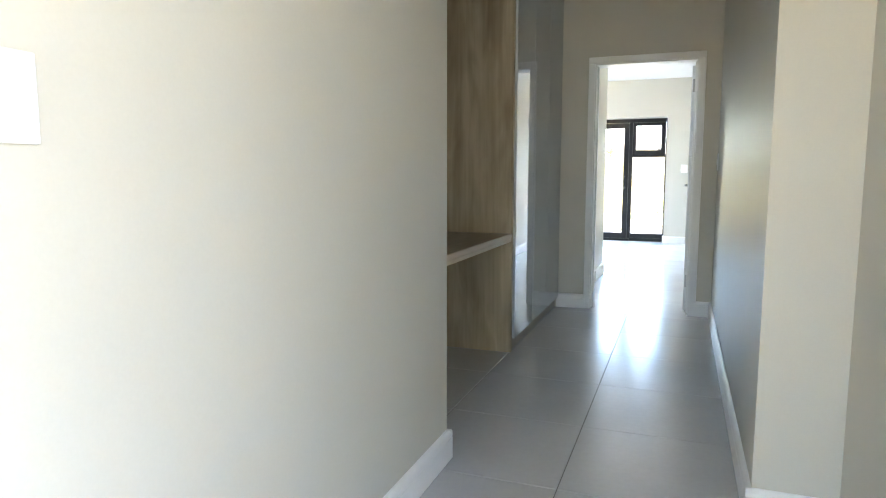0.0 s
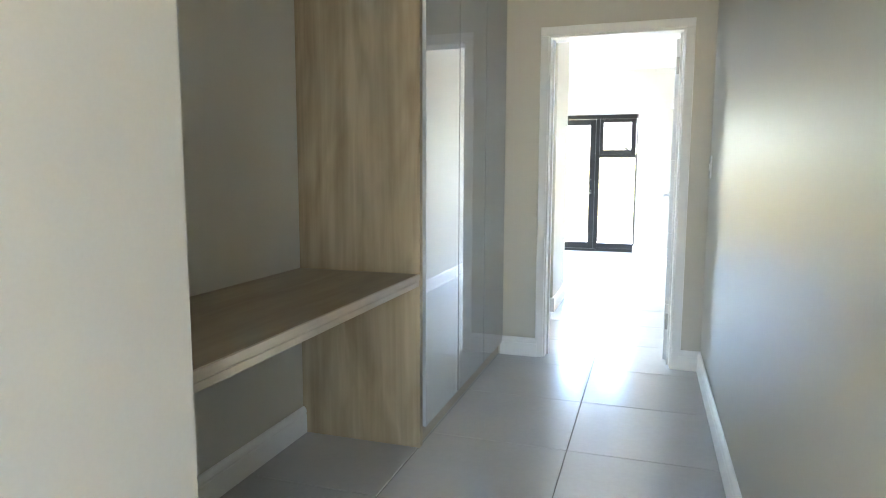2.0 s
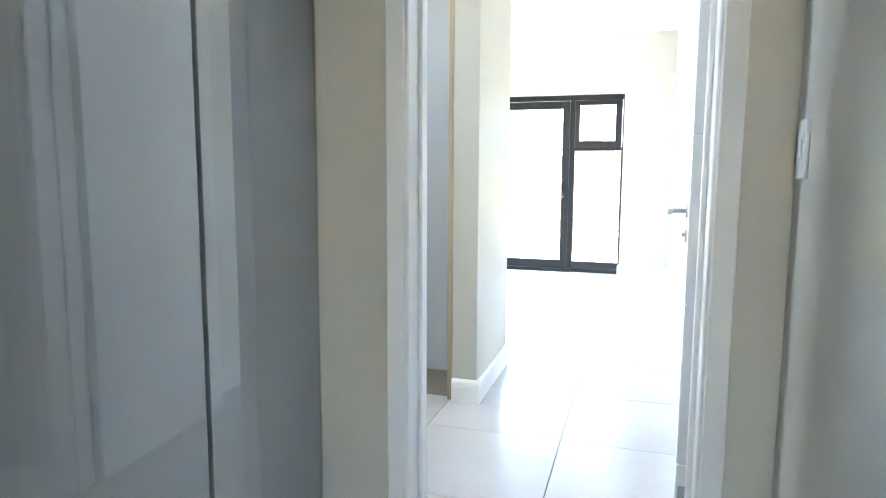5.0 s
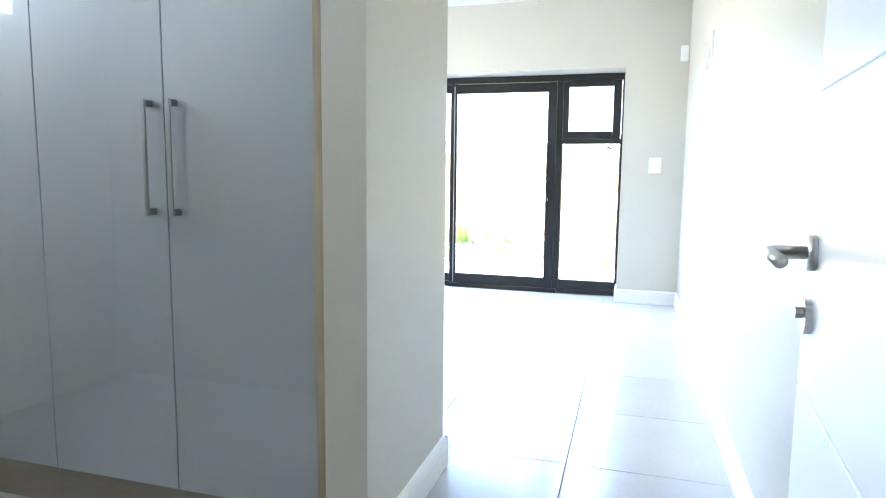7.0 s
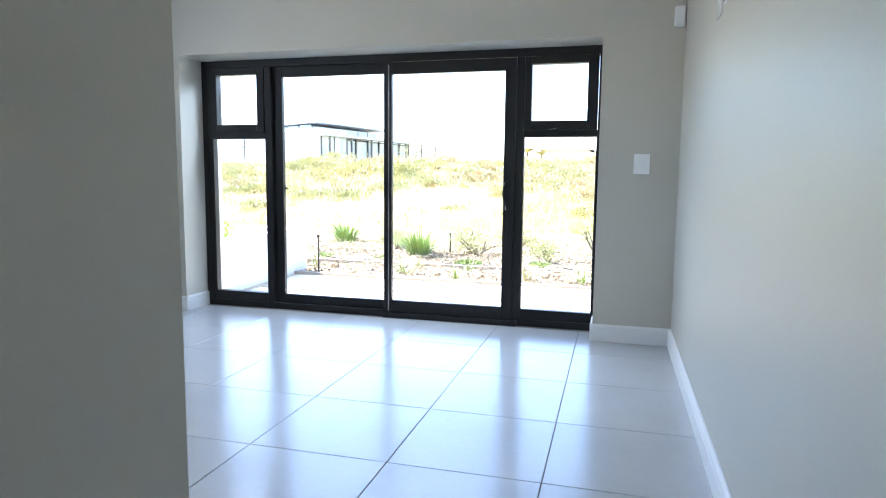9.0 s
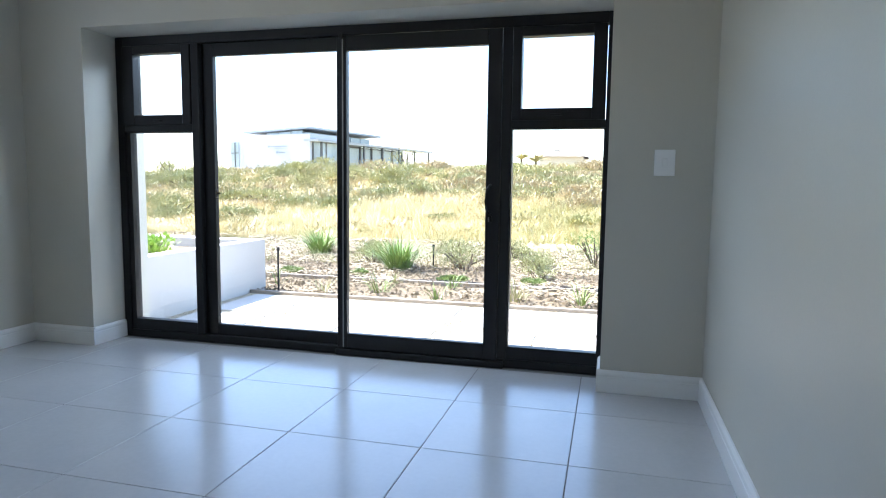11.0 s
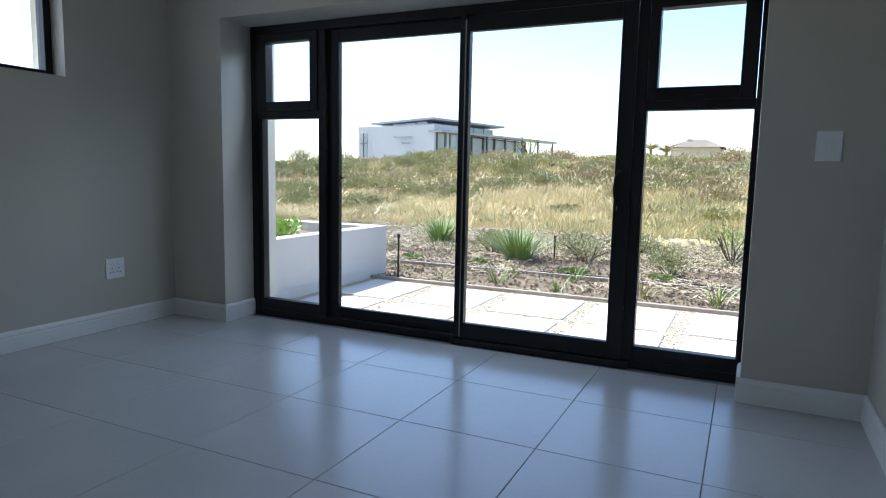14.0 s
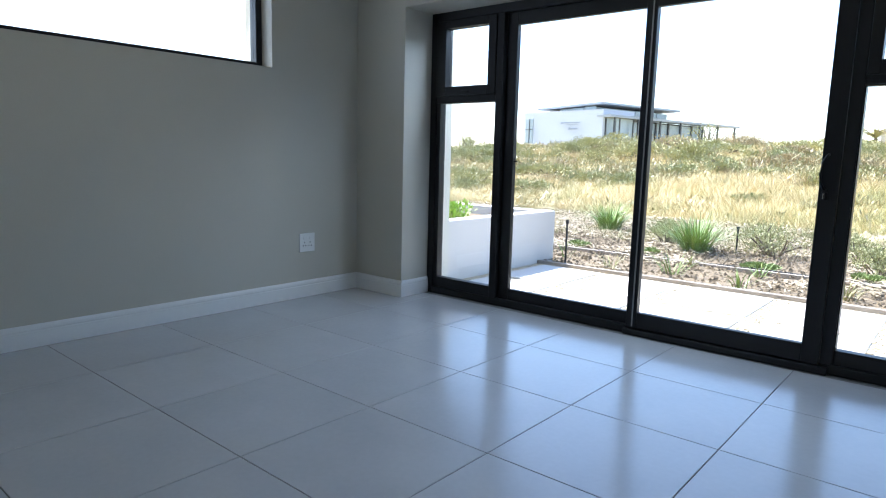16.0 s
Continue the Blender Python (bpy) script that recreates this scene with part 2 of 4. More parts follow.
# the high opening is added, out of view, for the lamp behind it
wall("wall_dressing_end", [(-2.75, -2.6, DOOR1, 4.7, -0.1, H), (-2.75, -2.6, 5.3, 6.06, -0.1, H), (-2.75, -2.6, 4.7, 5.3, 2.4, H), (-2.75, -2.6, 4.7, 5.3, -0.1, 1.8)], "greige painted wall at the dressing area's end")
wall("wall_pier", [(-0.68, -0.555, 5.42, 6.147, -0.1, H)], "greige painted pier beside the bedroom wardrobe")
wall("wall_bedroom_back", [(-4.02, -0.68, 6.06, 6.147, -0.1, H)], "greige painted wall behind the bedroom wardrobe")
W0, W1, WZ0, WZ1 = 6.75, 8.92, 1.575, 2.22
wall("wall_west", [(-4.02, WEST, 6.147, W0, -0.1, H), (-4.02, WEST, W1, FAR0, -0.1, H), (-4.02, WEST, W0, W1, -0.1, WZ0), (-4.02, WEST, W0, W1, WZ1, H)],
     "greige painted bedroom wall with a high window")
OX0, OX1, OZ = -3.237, 0.002, 2.035
wall("wall_glazed", [(-4.02, OX0, FAR0, FAR1, -0.3, H), (OX1, 0.78, FAR0, FAR1, -0.3, H), (OX0, OX1, FAR0, FAR1, OZ, H)],
     "greige wall with a deep opening for the sliding door")
wall("wall_hall_south", [(LEFT, -0.15, -3.8, -3.6, -0.1, H), (0.35, 0.75, -3.8, -3.6, -0.1, H), (-0.15, 0.35, -3.8, -3.6, 2.1, H)], "greige painted wall closing the hall")
structure("ceiling", box(box(bmesh.new(), -4.02, 0.78, 0.85, FAR1, H, H + 0.12), -0.75, 1.0, -3.8, 0.85, H, H + 0.12), ceiling_paint, "flat white painted plaster ceiling")
# unseen side overhang, added to keep the sun off the high window
structure("roof", box(bmesh.new(), -4.75, 1.2, -4.0, FAR1 + 0.02, H + 0.124, H + 0.3), roof_mat, "flat grey roof slab with a side overhang added to block sun")
floor = structure("floor", box(box(bmesh.new(), -4.02, 0.78, 0.85, FAR1, -0.12, -0.003), -0.75, 1.0, -3.8, 0.85, -0.12, -0.003), grout_mat, "grey grouted floor bed under large tiles")


def skirting(x0, y0, x1, y1):
    """A moulded board along a wall; its face looks to the left of the way from the first end to the second."""
    a, b = Vector((x0, y0, 0)), Vector((x1, y1, 0))
    d = (b - a).normalized()
    out = Vector((-d.y, d.x, 0))
    prof = [(0, 0), (0.018, 0), (0.018, 0.082), (0.0155, 0.085), (0.0155, 0.090), (0.018, 0.093), (0.016, 0.106), (0.010, 0.115), (0.006, 0.118), (0, 0.118)]
    bm = bmesh.new()
    r0 = [bm.verts.new(a + out * p + Vector((0, 0, z))) for p, z in prof]
    r1 = [bm.verts.new(b + out * p + Vector((0, 0, z))) for p, z in prof]
    for k in range(len(prof)):
        j = (k + 1) % len(prof)
        bm.faces.new((r0[k], r0[j], r1[j], r1[k]))
    bm.faces.new(r0[::-1])
    bm.faces.new(r1)
    bmesh.ops.recalc_face_normals(bm, faces=bm.faces)
    return tagged(part("baseboard", bm, trim_paint), "white painted moulded baseboard along the wall", "baseboard", kind="structure")


for s in [(RIGHT, STEP, RIGHT, DOOR0), (0.75, -1.3, 0.75, STEP), (0.75, -3.6, 0.75, -2.0), (0.75, STEP, RIGHT - 0.018, STEP), (LEFT, NICHE, LEFT, -3.6), (-0.75, NICHE, LEFT + 0.018, NICHE),
          (BACK, 2.53, BACK, NICHE), (-0.454, DOOR0, -0.69, DOOR0), (RIGHT, DOOR0, 0.389, DOOR0), (RIGHT, DOOR1, RIGHT, FAR0), (RIGHT, FAR0, OX1 - 0.018, FAR0), (OX1, FAR0, OX1, 9.948),
          (OX0 + 0.018, FAR0, WEST, FAR0), (OX0, 9.948, OX0, FAR0), (WEST, FAR0, WEST, 6.147), (-0.537, 5.42, -0.68, 5.42), (-0.555, 6.147, -0.555, 5.42), (WEST, 6.147, -0.537, 6.147)]:
    skirting(*s)

# ---- sliding door ----
FY0, FY1, GY = 9.95, 10.03, 9.99
slider = tagged(thing("sliding_glass_door", (-1.6, 9.99, 0), "black aluminium sliding door with two glazed leaves and sidelights", "door"), kind="structure")


def pane(x0, x1, z0, z1, parent, y=GY):
    p = part("pane", one_box(x0, x1, y - 0.003, y + 0.003, z0, z1), pane_mat, parent)
    p.visible_shadow = False
    return p


part("outer_frame", framed(bmesh.new(), OX0, OX1, 0.0, OZ, FY0, FY1, 0.055, 0.022, 0.05, 0.06), frame_mat, slider)
part("mullion", one_box(-2.655, -2.60, FY0, FY1, 0.05, 1.975, 0.003), frame_mat, slider)
part("mullion", one_box(-0.60, -0.545, FY0, FY1, 0.05, 1.975, 0.003), frame_mat, slider)
for x0, x1, up0, up1, l0, l1 in ((OX0 + 0.055, -2.655, -3.095, -2.723, -3.148, -2.662), (-0.545, OX1 - 0.022, -0.49, -0.097, -0.54, -0.026)):
    side = part("sidelight", one_box(x0, x1, FY0 + 0.004, FY1 - 0.004, 1.408, 1.455, 0.003), frame_mat, slider)
    sash = part("sash", framed(bmesh.new(), x0 + 0.003, x1 - 0.003, 1.452, 1.972, FY0 - 0.008, FY1 - 0.012, up0 - x0 - 0.003, x1 - up1 - 0.003, 0.067, 0.052), frame_mat, slider)
    pane(up0, up1, 1.519, 1.921, sash)
    low = part("fixed_sash", framed(bmesh.new(), x0, x1, 0.05, 1.408, FY0 + 0.012, FY1 - 0.008, max(0.006, l0 - x0), max(0.005, x1 - l1), 0.075, 0.004, 0.001), frame_mat, slider)
    pane(l0, l1, 0.123, 1.406, low)
    part("stay", one_box((up0 + up1) / 2 - 0.03, (up0 + up1) / 2 + 0.03, FY0 - 0.02, FY0 - 0.008, 1.475, 1.487, 0.002), frame_mat, sash)
leaf_a = part("fixed_leaf", framed(bmesh.new(), -2.598, -1.585, 0.045, 1.975, FY0 + 0.036, FY1 - 0.004, 0.082, 0.052, 0.078, 0.08), frame_mat, slider)
pane(-2.516, -1.637, 0.12, 1.895, leaf_a, GY + 0.02)
leaf_b = part("sliding_leaf", framed(bmesh.new(), -1.622, -0.602, 0.042, 1.97, FY0 - 0.012, FY0 + 0.034, 0.064, 0.082, 0.094, 0.088), frame_mat, slider)
pane(-1.56, -0.683, 0.135, 1.883, leaf_b, FY0 + 0.011)
part("interlock", one_box(-1.592, -1.585, FY0 - 0.018, FY0 - 0.012, 0.045, 1.965, 0.001), rubber_mat, leaf_b)
part("seal", one_box(-1.5855, -1.577, FY0 - 0.0165, FY0 - 0.0122, 0.05, 1.95, 0.001), steel_mat, leaf_b, "thin pale metal edge strip")
part("track", one_box(-1.63, -0.56, FY0 - 0.03, FY0 + 0.002, 0.0, 0.038, 0.003), frame_mat, slider)
part("track_cap", one_box(-1.605, -1.575, FY0 - 0.024, FY0 - 0.012, 1.955, 1.985, 0.002), frame_mat, slider)
bm = tube(bmesh.new(), [(-0.655, FY0 - 0.012, 1.085), (-0.66, FY0 - 0.035, 1.075), (-0.672, FY0 - 0.052, 1.045), (-0.676, FY0 - 0.055, 0.99), (-0.672, FY0 - 0.05, 0.945), (-0.662, FY0 - 0.034, 0.92), (-0.655, FY0 - 0.012, 0.912)], 0.0065, 8)
part("pull_handle", bm, frame_mat, leaf_b, "black bow pull handle", True)
lock = part("lock", box(one_box(-0.672, -0.642, FY0 - 0.026, FY0 - 0.012, 0.862, 0.905, 0.004), -0.663, -0.653, FY0 - 0.042, FY0 - 0.026, 0.868, 0.9, 0.003), frame_mat, leaf_b, "small black lock with a key")
part("key", one_box(-0.66, -0.656, FY0 - 0.05, FY0 - 0.042, 0.87, 0.898, 0.001), steel_mat, lock, "steel key")
part("latch", box(one_box(-2.50, -2.492, FY0 + 0.02, FY0 + 0.036, 0.98, 1.03, 0.002), -2.497, -2.465, FY0 + 0.012, FY0 + 0.022, 1.0, 1.012, 0.003), frame_mat, leaf_a)

# ---- high window ----
win = tagged(thing("window_1", (-3.86, 7.8, WZ0), "high black framed strip window in the bedroom wall", "window"), kind="structure")
bm = bmesh.new()
FX0, FX1 = -3.90, -3.83
box(bm, FX0, FX1, W0, W0 + 0.06, WZ0, WZ1, 0.003)
box(bm, FX0, FX1, W1 - 0.045, W1, WZ0, WZ1, 0.003)
box(bm, FX0, FX1, W0 + 0.06, W1 - 0.045, WZ0, WZ0 + 0.035, 0.003)
box(bm, FX0, FX1, W0 + 0.06, W1 - 0.045, WZ1 - 0.045, WZ1, 0.003)
part("window_frame", bm, frame_mat, win)
p = part("pane", one_box(-3.868, -3.862, W0 + 0.06, W1 - 0.045, WZ0 + 0.035, WZ1 - 0.045), pane_mat, win)
p.visible_shadow = False

# ---- bedroom door ----
fr = tagged(thing("door_frame", (-0.03, 4.1, 0), "white painted timber door frame round the bedroom doorway", "door frame"), kind="structure")
bm = bmesh.new()
box(bm, -0.435, -0.405, DOOR0 - 0.006, DOOR1 + 0.006, 0, 1.99, 0.003)
part("jamb", bm, trim_paint, fr)
part("jamb", one_box(0.338, 0.368, DOOR0 - 0.006, DOOR1 + 0.006, 0, 1.99, 0.003), trim_paint, fr)
part("head", one_box(-0.435, 0.368, DOOR0 - 0.006, DOOR1 + 0.006, 1.96, 1.99, 0.003), trim_paint, fr)
part("stop", one_box(-0.405, -0.392, DOOR1 - 0.075, DOOR1 - 0.045, 0, 1.96, 0.002), trim_paint, fr)
part("stop", one_box(0.325, 0.338, DOOR1 - 0.075, DOOR1 - 0.045, 0, 1.96, 0.002), trim_paint, fr)


def architrave(x0, x1, z0, z1, y, out):
    bm = box(bmesh.new(), x0, x1, y, y + out * 0.014, z0, z1, 0.003)
    return part("architrave", bm, trim_paint, fr)


for y, out in ((DOOR0 - 0.0005, -1), (DOOR1 + 0.0005, 1)):
    architrave(-0.466, -0.416, 0, 1.972, y, out)
    architrave(0.347, 0.400, 0, 1.972, y, out)
    architrave(-0.466, 0.400, 1.9725, 2.022, y, out)

# the leaf stands open along the bedroom's side wall, turned past square
HINGE, SWING = Vector((0.345, 4.20, 0)), radians(-4.0)
leaf = thing("door_2", HINGE, "open white panelled timber door with horizontal grooves", "door")
turn = Matrix.Translation(HINGE) @ Matrix.Rotation(SWING, 4, "Z")


def turned(bm):
    bmesh.ops.transform(bm, matrix=turn, verts=bm.verts)
    return bm


bm = bmesh.new()
zs = [0.008, 0.36, 0.80, 1.24, 1.60, 1.945]
for a, b in zip(zs, zs[1:]):
    box(bm, -0.04, 0.0, 0.0, 0.78, a + 0.002, b - 0.002, 0.002)
box(bm, -0.036, -0.004, 0.003, 0.777, 0.01, 1.943)
part("leaf", turned(bm), door_paint, leaf)
for side, s in ((-0.04, -1), (0.0, 1)):
    bm = bmesh.new()
    tube(bm, [(side, 0.72, 1.008), (side + s * 0.01, 0.72, 1.008)], 0.026, 16)
    tube(bm, [(side + s * 0.01, 0.72, 1.008), (side + s * 0.05, 0.72, 1.008), (side + s * 0.058, 0.712, 1.008), (side + s * 0.06, 0.70, 1.008), (side + s * 0.06, 0.60, 1.008)], 0.0095, 12)
    part("lever_handle", turned(bm), satin_mat, leaf, "brushed steel lever handle", True)
    bm = tube(bmesh.new(), [(side, 0.72, 0.916), (side + s * 0.01, 0.72, 0.916)], 0.026, 16)
    tube(bm, [(side + s * 0.01, 0.72, 0.921), (side + s * 0.02, 0.72, 0.921)], 0.009, 10)
    part("escutcheon", turned(bm), satin_mat, leaf, "brushed steel key cover")
for z in (0.2, 1.74):
    bm = box(bmesh.new(), -0.034, -0.002, -0.0025, 0.0, z, z + 0.1, 0.0008)
    tube(bm, [(0.004, -0.004, z - 0.004), (0.004, -0.004, z + 0.104)], 0.007, 10)
    part("hinge", turned(bm), steel_mat, leaf, "steel butt hinge")

# ---- corridor desk and wardrobe ----
desk = thing("built_in_desk", (-0.96, 1.8, 0.69), "washed oak built-in desk shelf fixed in the niche", "desk")
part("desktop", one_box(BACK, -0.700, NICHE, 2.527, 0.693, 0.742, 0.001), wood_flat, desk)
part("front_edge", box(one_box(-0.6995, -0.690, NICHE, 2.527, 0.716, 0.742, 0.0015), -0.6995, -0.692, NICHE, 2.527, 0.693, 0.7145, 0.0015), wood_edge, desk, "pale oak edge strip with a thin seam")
ward = thing("corridor_wardrobe", (-0.95, 3.3, 0), "built-in gloss white wardrobe with three flush doors", "wardrobe")
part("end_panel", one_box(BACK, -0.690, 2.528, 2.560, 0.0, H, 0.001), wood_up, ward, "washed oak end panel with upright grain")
part("carcass", one_box(BACK, -0.715, 2.561, 4.044, 0.08, H, 0.001), gap_mat, ward)
part("plinth", one_box(BACK, -0.705, 2.561, 4.044, 0.0, 0.0795), plinth_mat, ward, "taupe board plinth")
for y0, y1 in ((2.563, 3.030), (3.046, 3.539), (3.555, 4.040)):
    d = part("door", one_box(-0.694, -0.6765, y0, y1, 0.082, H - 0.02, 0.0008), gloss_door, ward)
    coat = part("gloss_coat", one_box(-0.676, -0.6745, y0 + 0.001, y1 - 0.001, 0.083, H - 0.021), lacquer, d, "clear mirror-gloss lacquer face")
    coat.visible_shadow = False

# ---- bedroom wardrobe ----
bw = thing("bedroom_wardrobe", (-1.6, 5.75, 0), "built-in gloss white wardrobe with steel bar handles", "wardrobe")
part("carcass", one_box(-2.59, -0.712, 5.462, 6.055, 0.145, H, 0.001), gap_mat, bw)
part("side_panel", one_box(-0.709, -0.684, 5.428, 6.055, 0.0, H, 0.001), wood_up, bw, "brown wood side panel edge")
part("plinth", one_box(-2.59, -0.712, 5.475, 6.055, 0.0, 0.1445), plinth_mat, bw, "taupe board plinth")
edges = [-0.712, -1.188, -1.66, -2.13, -2.59]
for k, (x1, x0) in enumerate(zip(edges, edges[1:])):
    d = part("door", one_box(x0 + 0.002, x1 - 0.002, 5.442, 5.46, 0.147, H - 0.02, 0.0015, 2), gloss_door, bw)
    coat = part("gloss_coat", one_box(x0 + 0.004, x1 - 0.004, 5.44, 5.4415, 0.149, H - 0.022), lacquer, d, "clear mirror-gloss lacquer face")
    coat.visible_shadow = False
    hx = x0 + 0.042 if k % 2 == 0 else x1 - 0.042
    bm = box(bmesh.new(), hx - 0.007, hx + 0.007, 5.404, 5.412, 0.985, 1.315, 0.002)
    for z in (0.987, 1.294):
        box(bm, hx - 0.007, hx + 0.007, 5.412, 5.44, z, z + 0.02, 0.001)
    part("handle", bm, steel_mat, d, "brushed steel square bar handle")

# ---- switches, socket, alarm sensor ----
def plate_x(name, x, y, z, w, h, s, label, rockers=1):
    t = thing(name, (x, y, z), label, "switch")
    part("plate", one_box(x, x + s * 0.009, y - w / 2, y + w / 2, z - h / 2, z + h / 2, 0.003, 2), plastic_mat, t)
    for k in range(rockers):
        c = y + (k - (rockers - 1) / 2) * 0.03
        part("rocker", one_box(x + s * 0.0085, x + s * 0.0125, c - 0.011, c + 0.011, z - 0.02, z + 0.02, 0.0015), plastic_mat, t)
    return t


plate_x("light_switch", RIGHT, 3.962, 1.193, 0.075, 0.125, -1, "white plastic light switch on the corridor wall")
plate_x("light_switch", LEFT, -0.655, 1.19, 0.12, 0.12, 1, "white plastic light switch on the hall wall", 2)
for k, (y, z) in enumerate(((7.99, 1.87), (8.2, 1.855))):
    plate_x("wall_outlet", RIGHT, y, z, 0.12, 0.155, -1, "white plastic outlet plate high on the bedroom wall", 2)
sw = thing("light_switch", (0.278, FAR0, 1.205), "white plastic light switch beside the sliding door", "switch")
part("plate", one_box(0.228, 0.328, FAR0 - 0.009, FAR0, 1.139, 1.271, 0.003, 2), plastic_mat, sw)
part("rocker", one_box(0.266, 0.290, FAR0 - 0.0125, FAR0 - 0.0085, 1.183, 1.227, 0.0015), plastic_mat, sw)
sock = thing("wall_socket", (WEST, 9.19, 0.392), "white plastic double plug socket on the wall", "socket")
SY, SZ = 9.19, 0.392
part("plate", one_box(WEST, WEST + 0.010, SY - 0.066, SY + 0.066, SZ - 0.066, SZ + 0.066, 0.003, 2), plastic_mat, sock)
for k in (-1, 1):
    part("rocker", one_box(WEST + 0.0095, WEST + 0.014, SY + k * 0.025 - 0.009, SY + k * 0.025 + 0.009, SZ + 0.022, SZ + 0.042, 0.001), plastic_mat, sock)
    for dy, dz in ((0, 0.002), (-0.011, -0.022), (0.011, -0.022)):
        part("pin_hole", tube(bmesh.new(), [(WEST + 0.0095, SY + k * 0.025 + dy, SZ + dz), (WEST + 0.0104, SY + k * 0.025 + dy, SZ + dz)], 0.0042, 8), slot_mat, sock)
al = thing("motion_sensor", (0.45, FAR0, 2.06), "white plastic alarm sensor mounted in the wall corner", "sensor")
bm = box(bmesh.new(), 0.436, 0.501, FAR0 - 0.048, FAR0, 2.06, 2.19, 0.012, 3)
part("casing", bm, plastic_mat, al)
part("lens", one_box(0.445, 0.492, FAR0 - 0.052, FAR0 - 0.047, 2.075, 2.125, 0.003), trim_paint, al)

# ---- outside ----
soil_mat = surface("mulched_soil", (0.09, 0.066, 0.04), (0.27, 0.205, 0.125), 0.95, coarse=3.5, fine=30, bump=0.9, depth=0.03, mix_fine=0.6, spread=0.12)
dune_mat = surface("dry_dune_sand", (0.27, 0.215, 0.105), (0.52, 0.42, 0.23), 0.95, coarse=0.35, fine=5, bump=0.6, depth=0.05, mix_fine=0.5)
gravel_mat = surface("pale_gravel", (0.36, 0.30, 0.20), (0.66, 0.57, 0.42), 0.9, coarse=12, fine=70, bump=1.0, depth=0.012, mix_fine=0.7)
paver_mat = surface("pale_concrete_paver", (0.52, 0.5, 0.46), (0.62, 0.6, 0.56), 0.85, coarse=2, fine=60, bump=0.2, depth=0.002, per_object=0.04)
edging_mat = surface("timber_edging", (0.25, 0.21, 0.17), (0.4, 0.35, 0.29), 0.85, fine=30)
GZ = -0.05


def ground_height(x, y):
    if y < 17.6:
        return GZ - 0.045
    s = min(1.0, (y - 17.6) / 27.0)
    n = noise.noise(Vector((x * 0.09, y * 0.09, 0.3))) * 1.0 + noise.noise(Vector((x * 0.3, y * 0.3, 4.2))) * 0.35
    crest = 1.15 + 0.05 * (x + 40) * (1 if x > -40 else 0.2) * 0.55
    rise = crest * (s * s * (3 - 2 * s)) * 0.55 + crest * 0.45 * s
    return GZ - 0.045 + rise + n * 0.3 * min(1, s * 4) + max(0, y - 46) * 0.012


bm = bmesh.new()
xs = [-900, -300, -120] + [-80 + 1.0 * i for i in range(111)] + [60, 120, 300, 900]
ys = [-300, -60, -12, 4, 10.21, 12, 15, 17] + [17.6 + 0.7 * i for i in range(60)] + [62, 68, 76, 90, 110, 140, 250, 600, 1500]
grid = [[bm.verts.new((x, y, ground_height(x, min(y, 112)) if -200 < x < 130 else ground_height(x, min(y, 112)))) for x in xs] for y in ys]
for j in range(len(ys) - 1):
    for i in range(len(xs) - 1):
        bm.faces.new((grid[j][i], grid[j][i + 1], grid[j + 1][i + 1], grid[j + 1][i]))
tagged(part("ground", bm, dune_mat, smooth=True), "sandy dune ground rising behind the garden", "ground", kind="structure")
# planted bed and gravel bed
rng = random.Random(3)
bm = bmesh.new()
nx, ny = 110, 60
g = [[bm.verts.new((-12 + 18 * i / nx, 12.09 + 5.8 * j / ny, GZ - 0.02 + 0.03 * noise.noise(Vector((i * 0.31, j * 0.37, 0))) + rng.uniform(-0.014, 0.014) + 0.06 * max(0, j / ny - 0.6))) for i in range(nx + 1)] for j in range(ny + 1)]
for j in range(ny):
    for i in range(nx):
        bm.faces.new((g[j][i], g[j][i + 1], g[j + 1][i + 1], g[j + 1][i]))
tagged(part("garden_soil", bm, soil_mat), "dark mulched soil of the planted garden bed", "soil", kind="stuff")
tagged(part("gravel_bed", one_box(-3.552, 5.0, 10.21, 12.06, GZ - 0.08, GZ - 0.012), gravel_mat), "pale gravel bed between the concrete pavers", "gravel", kind="structure")
# loose pebbles in the joints
rng = random.Random(8)
bm = bmesh.new()
for k in range(2600):
    lane = rng.random()
    if lane < 0.55:
        x, y = rng.choice((-0.42, -1.19, -1.96, -2.73, 0.35)) + rng.uniform(-0.07, 0.07), rng.uniform(10.25, 12.05)
    elif lane < 0.75:
        x, y = rng.uniform(-3.5, 1.0), 11.14 + rng.uniform(-0.055, 0.055)
    elif lane < 0.9:
        x, y = rng.uniform(-3.54, -3.36), rng.uniform(10.25, 12.0)
    else:
        x, y = rng.uniform(-3.5, 1.0), 12.02 + rng.uniform(-0.04, 0.03)
    r = rng.uniform(0.004, 0.009)
    bmesh.ops.create_icosphere(bm, subdivisions=1, radius=r, matrix=Matrix.Translation((x, y, GZ - 0.009)) @ Matrix.Rotation(rng.uniform(0, 3), 4, "Z") @ Matrix.Diagonal((1.3, 0.9, 0.7, 1)))
tagged(part("pebbles", bm, gravel_mat, smooth=True), "loose pale pebbles lying between the pavers", "gravel", kind="stuff")
for y in (12.07, 13.24):
    bm = bmesh.new()
    box(bm, -3.55 if y < 13 else -12, 6.0, y - 0.02, y + 0.02, GZ - 0.1, GZ + 0.025, 0.004)
    tagged(part("garden_edging", bm, edging_mat), "weathered timber edging strip round the garden bed", "edging", kind="structure")

